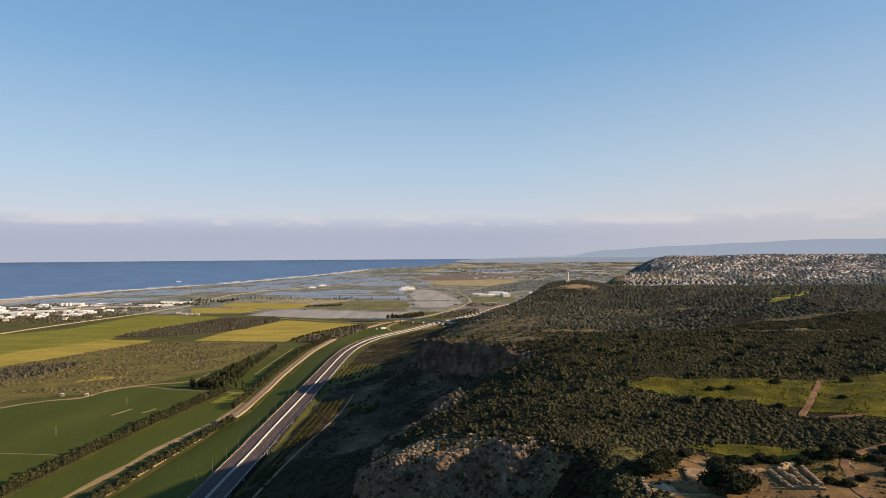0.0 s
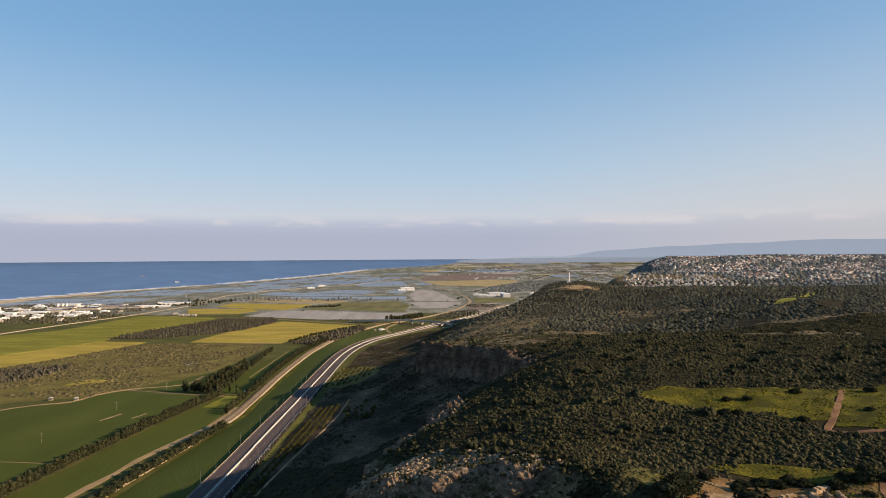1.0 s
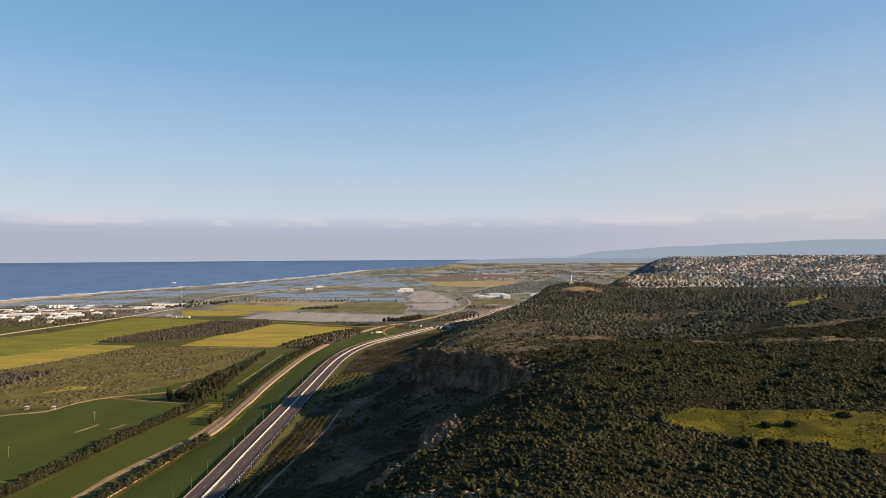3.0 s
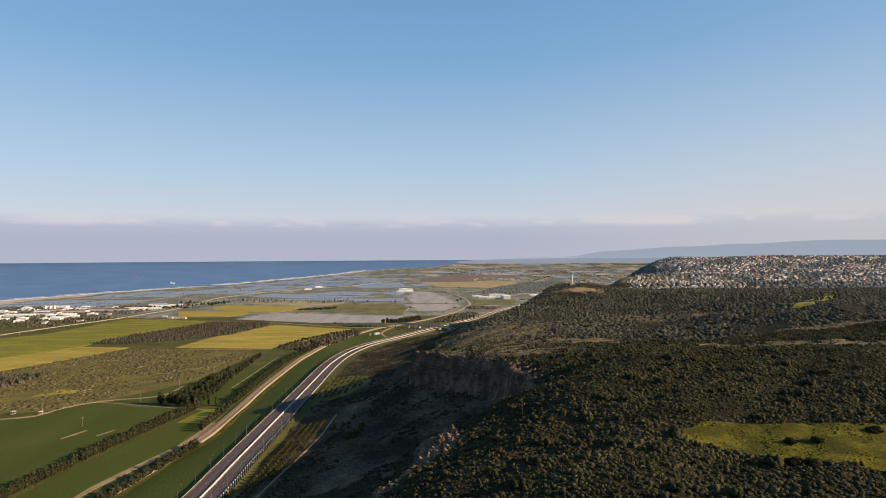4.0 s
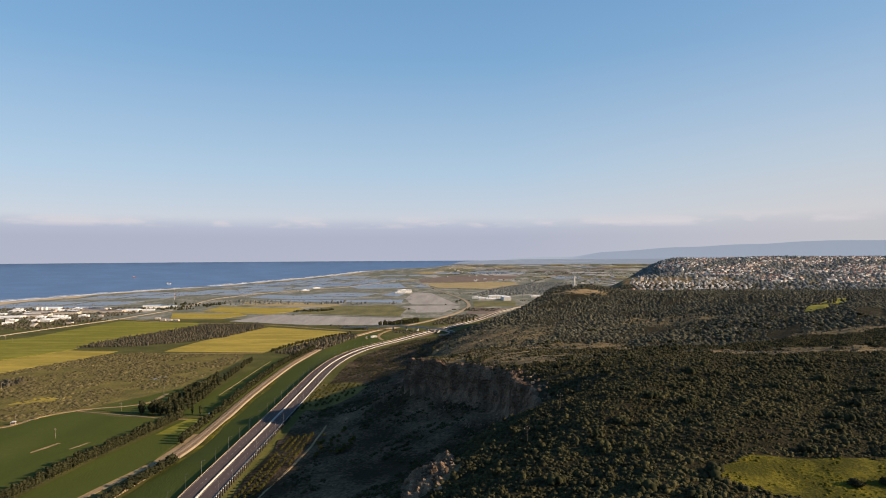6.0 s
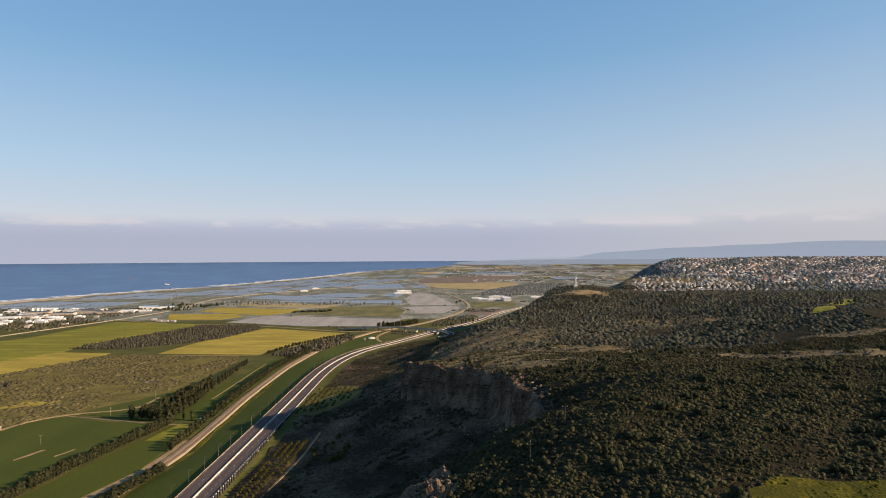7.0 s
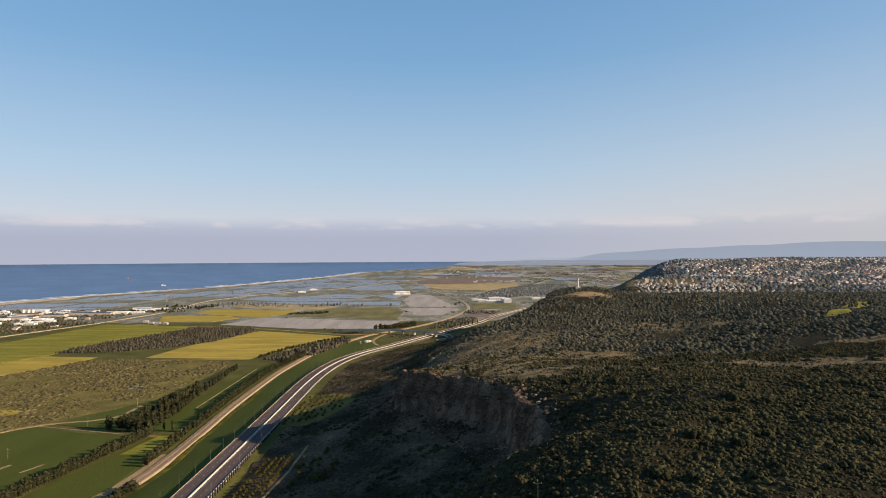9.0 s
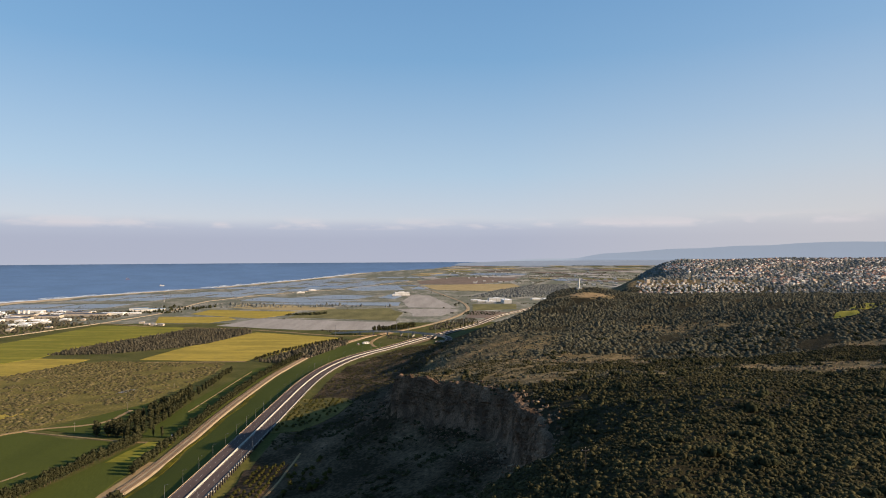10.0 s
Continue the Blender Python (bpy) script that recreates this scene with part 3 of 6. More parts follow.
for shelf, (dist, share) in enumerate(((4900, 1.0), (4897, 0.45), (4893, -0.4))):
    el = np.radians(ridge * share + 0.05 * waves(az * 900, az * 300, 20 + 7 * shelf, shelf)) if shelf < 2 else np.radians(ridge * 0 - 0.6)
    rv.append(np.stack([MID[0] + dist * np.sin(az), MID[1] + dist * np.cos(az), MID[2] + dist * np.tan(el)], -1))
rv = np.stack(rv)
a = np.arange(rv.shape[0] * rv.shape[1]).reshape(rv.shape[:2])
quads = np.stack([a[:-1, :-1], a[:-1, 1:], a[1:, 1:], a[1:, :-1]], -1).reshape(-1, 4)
tagged(new("backdrop", mesh_from("backdrop", rv.reshape(-1, 3), quads, [HILLS], smooth=True)), "long range of far hills, haze put into colour and glow", "hills", kind="structure")

# the plain beyond, with its haze put into colour and glow
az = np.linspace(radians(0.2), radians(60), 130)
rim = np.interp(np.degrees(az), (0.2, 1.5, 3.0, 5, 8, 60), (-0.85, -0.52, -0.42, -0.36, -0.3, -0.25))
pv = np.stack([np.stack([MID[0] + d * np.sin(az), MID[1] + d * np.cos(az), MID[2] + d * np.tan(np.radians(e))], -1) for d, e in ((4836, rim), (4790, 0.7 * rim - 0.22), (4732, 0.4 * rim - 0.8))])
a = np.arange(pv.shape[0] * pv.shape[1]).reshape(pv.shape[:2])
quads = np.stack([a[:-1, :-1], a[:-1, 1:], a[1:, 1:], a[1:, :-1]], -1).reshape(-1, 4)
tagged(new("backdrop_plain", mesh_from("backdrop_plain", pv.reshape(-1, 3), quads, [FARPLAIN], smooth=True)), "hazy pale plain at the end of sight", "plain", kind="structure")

# ---- highway ----
LINE = spline([(-138, 60), (-138, 420), (-139, 500), (-140, 610), (-141, 705), (-142.5, 810), (-143, 870), (-141.5, 935), (-137, 990), (-129, 1040), (-118, 1084), (-101, 1130), (-72, 1194), (-29, 1305), (22, 1420), (90, 1582), (146, 1755), (220, 1915), (310, 2090), (430, 2300)], 8)
LINE_Z = np.interp(LINE[:, 1], (0, 900, 1150, 1400, 1700, 2300), (8, 8, 6, 3, 1.5, 1))
highway = thing("highway", "dual carriageway on a low walled embankment", "road", kind="structure")
for name, o0, o1 in (("west_carriageway", -10.8, -0.5), ("east_carriageway", 0.5, 10.8)):
    lane = ribbon(name, LINE, ((o0, -0.5), (o0, 0), (o1, 0), (o1, -0.5)), ASPHALT, highway, on=LINE_Z)
    for o in (o0 + 0.7, o1 - 0.8):
        ribbon("edge_line", LINE, ((o - 0.07, 0.012), (o + 0.07, 0.012)), PAINT, lane, on=LINE_Z)
ribbon("median_barrier", LINE, ((-0.6, -0.3), (-0.5, 0.1), (-0.22, 0.9), (0.22, 0.9), (0.5, 0.1), (0.6, -0.3)), CONCRETE, highway, "pale concrete median barrier", on=LINE_Z)
ribbon("west_wall", LINE, ((-11.3, -6.5), (-11.3, 0.25), (-11.05, 0.25), (-10.95, -0.4)), WALLSTONE, highway, "concrete edge wall", on=LINE_Z)
ribbon("east_parapet", LINE, ((10.9, -0.4), (11.0, 0.7), (11.45, 0.7), (11.45, 0.0)), CONCRETE, highway, "pale concrete parapet", on=LINE_Z)
# wall below the parapet in a much darker concrete tone
ribbon("east_wall", LINE, ((11.42, 0.02), (11.42, -8.5)), DARK_CONCRETE, highway, "dark concrete retaining wall", on=LINE_Z)
dash = [i for i in range(0, len(LINE) - 1) if LINE[i, 1] < 1000]
for o in (-5.6, 5.6):
    vs, fs = [], []
    for i in dash:
        p, q = LINE[i], LINE[i] + (LINE[i + 1] - LINE[i]) * 0.4
        d = (q - p) / np.linalg.norm(q - p)
        r = np.array((d[1], -d[0]))
        for c in (p + r * (o - 0.06), p + r * (o + 0.06), q + r * (o + 0.06), q + r * (o - 0.06)):
            vs.append((*c, LINE_Z[i] + 0.014))
        k = len(vs)
        fs.append((k - 4, k - 3, k - 2, k - 1))
    sub("lane_dashes", mesh_from("lane_dashes", vs, fs, [PAINT]), highway)


def beside(line, heights, offset, start, step, stop):
    """Places along a line, `offset` to its right: x, y, height and heading."""
    seg = np.linalg.norm(np.diff(line, axis=0), axis=1)
    run = np.concatenate([[0], np.cumsum(seg)])
    out = []
    for s in np.arange(start, min(stop, run[-1]), step):
        x, y, z = np.interp(s, run, line[:, 0]), np.interp(s, run, line[:, 1]), np.interp(s, run, heights)
        i = min(np.searchsorted(run, s), len(line) - 2)
        d = line[i + 1] - line[i]
        d = d / np.linalg.norm(d)
        out.append((x + d[1] * offset, y - d[0] * offset, z, math.degrees(math.atan2(d[1], d[0]))))
    return out


def street_lamp():
    t = thing("street_lamp", "tall grey steel street lamp beside the highway", "street lamp", group="highway lamps")
    part("foundation", box(bmesh.new(), -0.3, 0.3, -0.3, 0.3, -0.6, 0.25, 0.04), CONCRETE, t)
    part("pole", rod(bmesh.new(), (0, 0, 0.2), (0, 0, 9.4), 0.11, 0.06), STEEL, t)
    arm = part("arm", rod(bmesh.new(), (0, 0, 9.35), (1.7, 0, 9.85), 0.06, 0.05, 6), STEEL, t)
    part("lamp_head", box(bmesh.new(), 1.5, 2.3, -0.16, 0.16, 9.75, 9.95, 0.05), STEEL, arm)
    return t


lamp = street_lamp()
first = True
for offset, flip in ((-12.6, 180), (12.2, 0)):
    for x, y, z, head in beside(LINE, LINE_Z, offset, 190 + (0 if flip else 13), 27, 1150):
        base = float(ground(x, y)) if flip else z - 0.3
        m = pose(x, y, max(base, z - 1.2), 0, 0, head + (90 if not flip else -90))
        if first:
            lamp.matrix_basis, first = m, False
        else:
            copy_thing(lamp, m)

# dark posts along the east edge of the highway
fence = thing("post_fence", "row of dark posts with rails behind the highway wall", "fence")
post_me = None
for x, y, z, head in beside(LINE, LINE_Z, 12.0, 120, 4.4, 640):
    g = float(ground(x, y))
    if post_me is None:
        bm = box(bmesh.new(), -0.28, 0.28, -0.35, 0.35, 0, 7.0, 0.06)
        post_me = part("post", bm, DARKPOST, fence)
        post_me.matrix_basis = pose(x, y, z - 5.5, 0, 0, head)
        post_me = post_me.data
    else:
        sub("post", post_me, fence, pose(x, y, z - 5.5, 0, 0, head))

# ---- railway ----
RAIL = spline([(-232, 120), (-215, 389), (-196, 565), (-194, 625), (-197, 700), (-202, 800), (-204, 960), (-200, 1040), (-191, 1140), (-167, 1255), (-134, 1365), (-110, 1412), (-40, 1535), (20, 1688), (62, 1847), (88, 2020), (80, 2290), (29, 2646), (-97, 3449), (-223, 4222)], 10)
RAIL_Z = np.interp(RAIL[:, 1], (0, 4300), (0.6, 0.6))
railway = thing("railway", "double-track railway on pale ballast", "railway", kind="structure")
ribbon("ballast", RAIL, ((-6.2, -1.2), (-4.2, 0.3), (4.2, 0.3), (6.2, -1.2)), BALLAST, railway, on=RAIL_Z)
near_rail = RAIL[RAIL[:, 1] < 1500]
for o in (-3.0, -1.56, 1.56, 3.0):
    ribbon("rail", near_rail, ((o - 0.05, 0.3), (o - 0.05, 0.62), (o + 0.05, 0.62), (o + 0.05, 0.3)), RUST, railway, on=RAIL_Z[: len(near_rail)])
for o in (-2.28, 2.28):
    vs, fs = [], []
    for i, (x, y, z, head) in enumerate(beside(near_rail, RAIL_Z[: len(near_rail)], o, 200, 1.4, 900)):
        c, s = math.cos(radians(head)), math.sin(radians(head))
        for du, dv in ((-0.15, -1.3), (0.15, -1.3), (0.15, 1.3), (-0.15, 1.3)):
            vs.append((x + du * c - dv * s, y + du * s + dv * c, z + 0.36))
        fs.append((4 * i, 4 * i + 1, 4 * i + 2, 4 * i + 3))
    tagged(sub("sleepers", mesh_from("sleepers", vs, fs, [DIRT]), railway), kind="stuff")

# ---- lesser roads and tracks ----


def track(name, pts, width, material, label, lift=0.15, on=None):
    line = spline(pts, 14)
    ob = ribbon(name, line, ((-width / 2, -0.5), (-width / 2 + 0.3, 0), (width / 2 - 0.3, 0), (width / 2, -0.5)), material, None, label, on, lift)
    return tagged(ob, category="track", kind="structure")


track("dirt_track", [(-240, 370), (-228, 432), (-223, 483), (-204, 567), (-201, 640)], 7, DIRT, "pale dirt track beside the railway")
track("dirt_track", [(-176, 300), (-176, 480), (-178, 600), (-184, 720), (-189, 850), (-187, 1000)], 1.6, DIRT, "narrow worn track through the grass verge", 0.1)
track("coast_road", [(-900, 900), (-863, 1231), (-842, 1383), (-791, 1628), (-780, 1742), (-765, 1944), (-811, 2300), (-800, 2482), (-728, 2749), (-587, 3075), (-462, 3265), (-249, 4050), (-130, 4399)], 9, SAND, "pale coast road on a low bank", 0.6)
track("farm_road", [(-780, 1650), (-604, 1558), (-477, 1535), (-346, 1481), (-184, 1392), (-100, 1420)], 8, DIRT, "pale farm road between the fields", 0.4)
track("farm_track", [(-470, 560), (-425, 640), (-381, 668), (-374, 700), (-350, 728), (-300, 750), (-296, 800)], 4.5, DIRT, "dirt farm track along the edge of the wheat", 0.4)
track("farm_track", [(-350, 722), (-304, 708), (-240, 690), (-215, 690)], 2, DIRT, "dirt farm track across the end of the wheat", 0.45)
track("farm_track", [(-420, 1088), (-350, 1090), (-273, 1092)], 4, DIRT, "pale dirt track along the mustard field", 0.4)
track("farm_track", [(-236, 790), (-237, 860), (-239, 940), (-240, 1010)], 1.6, DIRT, "pale dirt track through the grass", 0.45)
track("wheat_ditch", [(-420, 478), (-330, 478), (-268, 470)], 1.4, DIRT, "thin bare ditch through the wheat", 0.42)
track("slope_track", [(-112, 300), (-108, 420), (-99, 500), (-92, 560), (-88, 620)], 2.2, DIRT, "shaded dirt track along the foot of the slope", 0.3)
track("slip_road", [(-95, 1222), (-110, 1272), (-113, 1327), (-98, 1400), (-86, 1440)], 6, DIRT, "pale curved slip road", 0.5)
track("slip_road", [(-84, 1232), (-62, 1278), (-48, 1300)], 5, DIRT, "pale straight slip road", 0.5)
track("red_track", [(167, 278), (159, 266), (147, 249.5), (137, 236.5), (131, 229), (136, 225), (150, 223)], 2.8, RED_DIRT, "reddish dirt track through the meadow", 0.25)
track("ruin_path", [(150, 196), (130, 186), (113, 176), (107, 165), (101, 153), (100, 147), (96, 130)], 2.6, RED_DIRT, "trodden pale path beside the ruins", 0.3)

# ---- fields ----
FIELDS = [
    ("young_wheat", [(-470, 560), (-418, 655), (-381, 660), (-373, 692), (-351, 719), (-304, 703), (-246, 688), (-276, 396), (-280, 330), (-420, 330)], CROP_DARK, "smooth deep green field of young wheat"),
    ("young_wheat", [(-340, 728), (-302, 716), (-272, 708), (-280, 800), (-262, 900), (-285, 850)], CROP_DARK, "narrow deep green strip of young wheat"),
    ("bare_streak", [(-312, 592), (-309, 590), (-302, 616), (-305, 617)], DIRT, "bare pale streak in the wheat"),
    ("bare_streak", [(-287, 600), (-285, 599), (-279, 617), (-281, 617)], DIRT, "bare pale streak in the wheat"),
    ("strip_field", [(-272, 370), (-262, 470), (-252, 561), (-232, 686), (-204, 680), (-207, 570), (-226, 480), (-238, 370)], CROP_DARK, "green strip field between hedge and railway"),
    ("strip_field", [(-245, 705), (-208, 700), (-211, 850), (-213, 960), (-211, 1060), (-240, 1040), (-246, 960), (-250, 850)], CROP_DARK, "dark green field beside the railway"),
    ("verge", [(-222, 200), (-204, 389), (-186, 565), (-183, 640), (-190, 760), (-195, 900), (-194, 1000), (-183, 1130), (-160, 1240), (-128, 1335), (-75, 1232), (-110, 1145), (-130, 1090), (-149, 1000), (-155, 900), (-154.5, 810), (-152, 640), (-150, 200)], CROP_DARK, "green grass verge between railway and highway"),
    ("grass_bank", [(-187, 560), (-182, 560), (-188, 720), (-192, 870), (-195.5, 870), (-191.5, 720)], MEADOW, "yellow-green grassy bank along the railway"),
    ("mustard_patch", [(-440, 750), (-402, 768), (-395, 788), (-430, 782)], CROP_YELLOW, "small yellow flowering patch in the scrub"),
    ("rough_grazing", [(-640, 780), (-575, 921), (-545, 996), (-521, 1078), (-478, 1100), (-300, 1083), (-285, 1000), (-290, 900), (-298, 820), (-345, 740), (-378, 690), (-425, 676), (-480, 640), (-560, 600)], ROUGH, "rough olive-brown grazing land under scrub"),
    ("pasture", [(-236, 640), (-228, 690), (-208, 690), (-206, 640)], CROP_GREEN, "lighter green rough pasture"),
    ("pasture", [(-900, 1100), (-846, 1212), (-774, 1300), (-758, 1600), (-549, 1550), (-528, 1468), (-581, 1369), (-611, 1219), (-600, 1138), (-674, 966), (-760, 800)], CROP_GREEN, "broad yellowish green pasture"),
    ("mustard_field", [(-674, 958), (-600, 1130), (-516, 1118), (-519, 1081), (-545, 995), (-576, 922), (-640, 780), (-720, 780)], CROP_YELLOW, "yellow flowering mustard field"),
    ("mustard_field", [(-438, 1110), (-424, 1240), (-394, 1359), (-364, 1455), (-184, 1364), (-186, 1312), (-265, 1133), (-273, 1097)], CROP_YELLOW, "yellow flowering mustard field with straight edges"),
    ("mustard_field", [(-520, 560), (-480, 620), (-440, 610), (-440, 560)], CROP_YELLOW, "small yellow field beside a farm track"),
    ("straw_field", [(-671, 1885), (-670, 2033), (-525, 1981), (-398, 1955), (-398, 1845), (-447, 1755), (-528, 1790)], CROP_YELLOW, "pale yellow field"),
    ("pasture", [(-722, 1815), (-538, 1795), (-497, 1734), (-535, 1645), (-660, 1650)], CROP_YELLOW, "yellow-green field"),
    ("straw_field", [(-646, 2118), (-648, 2263), (-501, 2200), (-306, 2072), (-328, 1980), (-538, 2038)], CROP_STRAW, "straw-coloured stubble field"),
    ("pasture", [(-375, 1850), (-319, 2030), (-250, 2025), (-150, 2060), (-96, 1900), (-100, 1680), (-306, 1760), (-376, 1760)], OLIVE, "rough green meadow"),
    ("net_field", [(-493, 1584), (-442, 1749), (-88, 1638), (-119, 1485), (-285, 1493)], PLASTIC, "grey net-covered crop field"),
    ("net_field", [(-125, 2358), (-111, 2729), (-34, 2676), (56, 2053), (-90, 2083)], PLASTIC, "grey net-covered crop field beyond the railway"),
    ("net_field", [(-119, 2015), (37, 2035), (62, 1975), (6, 1790), (-62, 1790), (-71, 1893)], PLASTIC, "grey net-covered crop field beside the railway curve"),
    ("pasture", [(100, 1960), (230, 2010), (250, 2200), (110, 2200)], OLIVE, "green field before the white buildings"),
    ("ploughed_field", [(70, 1750), (120, 1740), (190, 1900), (100, 1960)], PLOUGHED, "brown ploughed field"),
    ("straw_field", [(-113, 3633), (418, 3786), (415, 3380), (210, 2981), (-11, 3104)], CROP_STRAW, "tan stubble field far off"),
    ("ploughed_field", [(-144, 4209), (92, 5056), (642, 5224), (475, 4295), (202, 3720), (-116, 3760)], PLOUGHED, "dark ploughed field far off"),
    ("hill_meadow", [(80, 264), (82, 274), (93, 281), (107, 281), (128, 279), (165, 278), (158, 266), (147, 250), (138, 238), (121, 243), (102, 249), (90, 257)], MEADOW, "sunlit yellow-green meadow among the scrub"),
    ("hill_meadow", [(168, 281), (215, 290), (215, 215), (158, 217), (141, 227), (136, 234), (148, 249), (160, 266)], MEADOW, "rough green meadow beside the red track"),
    ("hill_meadow", [(72, 192), (90, 196), (118, 186), (112, 176), (88, 186)], MEADOW, "narrow yellow-green grass strip above the ruins"),
    ("orchard_grass", [(-128, 690), (-104, 688), (-82, 722), (-70, 765), (-80, 795), (-100, 810), (-128, 815)], ROUGH, "sunlit olive grass under orchard trees"),
    ("orchard_floor", [(-123, 385), (-115, 385), (-100, 500), (-91, 606), (-121, 606)], SLOPE, "bare olive-brown floor of the orchard"),
    ("hill_meadow", [(50, 190), (57, 193), (60, 186), (54, 178), (49, 182)], ROUGH, "small grassy clearing above the ruins"),
    ("hill_meadow", [(465, 905), (495, 940), (525, 945), (500, 905)], CROP_GREEN, "bright green clearing on the ridge"),
    ("hill_meadow", [(520, 960), (600, 1050), (640, 1050), (560, 965)], CROP_GREEN, "bright green clearing on the ridge"),
]
for name, corners, m, label in FIELDS:
    patch(name, corners, m, label, 0.7 if corners[0][1] > 2500 else 0.34 if name == "bare_streak" else 0.2 if name == "hill_meadow" else 0.12 if name == "rough_grazing" else 0.48 if name in ("pasture", "grass_bank") else 0.3)

# fish ponds in ranks between the shore and the coast road, with bare banks between
rng = random.Random(4)
shore_at = lambda y: float(np.interp(y, (1000, 2220, 2822, 3473, 4762, 5548, 6847), (-1650, -1557, -1423, -1191, -967, -888, -800)))
road_at = lambda y: float(np.interp(y, (1628, 1944, 2364, 2749, 3075, 3265, 4050, 4399, 6000), (-791, -765, -811, -728, -587, -462, -249, -130, 200)))
y = 1980.0
while y < 5200:
    deep = rng.uniform(110, 190) * (1 + (y - 1980) / 3000)
    x0, x1 = shore_at(y + deep / 2) + 130, road_at(y + deep / 2) - 45
    cuts = sorted([x0, x1] + [x0 + (x1 - x0) * (i + rng.uniform(-0.2, 0.2)) / 3 for i in (1, 2)])
    for u, v in zip(cuts, cuts[1:]):
        if rng.random() < 0.74 and not (y < 2150 and v > -950):
            patch("fish_pond", [(u + 12, y), (u + 20, y + deep - 16), (v - 6, y + deep - 10), (v - 14, y + 6)], POND, "shallow grey-blue fish pond", 0.25, category="pond")
    y += deep
for corners in ([(-713, 2436), (-691, 2640), (-433, 2490), (-270, 2400), (-480, 2330)], [(-640, 2300), (-480, 2320), (-128, 2303), (-125, 2150), (-480, 2230)], [(-462, 3270), (-401, 3600), (-241, 3700), (-163, 3130), (-385, 3060)], [(-140, 3200), (-90, 3700), (-20, 3650), (-60, 3180)], [(172, 5642), (380, 6435), (822, 6078), (664, 5402)], [(-560, 2560), (-420, 2760), (-250, 2680), (-300, 2480)], [(-230, 2560), (-180, 2900), (-130, 2820), (-160, 2480)]):
    patch("fish_pond", corners, POND, "broad shallow grey-blue fish pond", 0.3, category="pond")

patch("scrub_pool", [(-352, 878), (-342, 884), (-341, 900), (-350, 896)], POND, "small dark pool in the scrub", 0.3, category="pool")

# reeds and brush on the banks of the ponds
p = spread(-1450, 250, 1950, 4600, 15, 330)
p = p[(p[:, 0] > np.interp(p[:, 1], (1000, 2220, 2822, 3473, 4762), (-1650, -1557, -1423, -1191, -967)) + 90) & (p[:, 0] < np.interp(p[:, 1], (1950, 2300, 3000, 3600, 4600), (-780, -100, -40, -80, -30)))]
bank = (np.abs(np.sin(p[:, 1] / 52 + 0.3 * np.sin(p[:, 0] / 90))) < 0.2) | (np.abs(np.sin((p[:, 0] + 0.4 * p[:, 1]) / 83)) < 0.09)
p_reeds = p[bank]

# far patchwork of fields
rng = random.Random(8)
for i in range(70):
    r = 3000 * (4.2 ** (i / 70)) * rng.uniform(0.95, 1.05)
    th = rng.uniform(-3, 17)
    x, y = r * math.sin(radians(th)), r * math.cos(radians(th))
    if x < shore_at(y) + 300 or (y < 4300 and x < 460) or float(ground(x, y)) > 3:
        continue
    w, d = r * rng.uniform(0.02, 0.055), r * rng.uniform(0.04, 0.1)
    if float(ground(x + w, y)) > 3 or float(ground(x + w, y + d)) > 3:
        continue
    m, label = rng.choice(((CROP_STRAW, "far straw-coloured field"), (PLASTIC, "far pale grey field"), (PLASTIC, "far pale grey field"), (OLIVE, "far olive field"), (PLOUGHED, "far brown field"), (POND, "far pale pond")))
    k = rng.uniform(-0.25, 0.25) * d
    patch("far_field", [(x, y), (x + k, y + d), (x + w + k, y + d), (x + w, y)], m, label, 1.2 + r / 4000)

# surf along the shore
shore_line = np.array([(shore_at(v), v) for v in np.arange(1500, 6800, 25)])
for off, wide, seed in ((-10, 18, 1), (-62, 12, 2)):
    w = wide * (0.75 + 0.5 * waves(shore_line[:, 1], shore_line[:, 0], 31, seed))
    mid = shore_line[:, 0] + off + 8 * waves(shore_line[:, 1], shore_line[:, 0], 47, seed + 3)
    vs = np.stack([np.stack([mid - w, shore_line[:, 1], 0 * w - 0.45], -1), np.stack([mid + w, shore_line[:, 1], 0 * w - 0.42], -1)], 1)
    a = np.arange(2 * len(w)).reshape(-1, 2)
    f = np.stack([a[:-1, 0], a[:-1, 1], a[1:, 1], a[1:, 0]], -1)
    if seed == 2:
        f = f[waves(shore_line[:-1, 1], shore_line[:-1, 0], 60, 8) > -0.1]
    tagged(new("surf", mesh_from("surf", far(vs).reshape(-1, 3), f, [FOAM])), "white line of breaking surf", "surf", kind="structure")

# ---- scrub of the ridge ----
MEADOWS = [c for n, c, m, l in FIELDS if n == "hill_meadow"]
RUINS = [(58, 184), (72, 191), (112, 178), (128, 190), (160, 200), (165, 190), (135, 170), (122, 120), (60, 120), (52, 165)]
TRACKS = [[(165, 281), (171, 281), (162, 266), (150, 250), (140, 236), (150, 226), (150, 220), (134, 223), (128, 229), (134, 238), (144, 250), (156, 267)]]


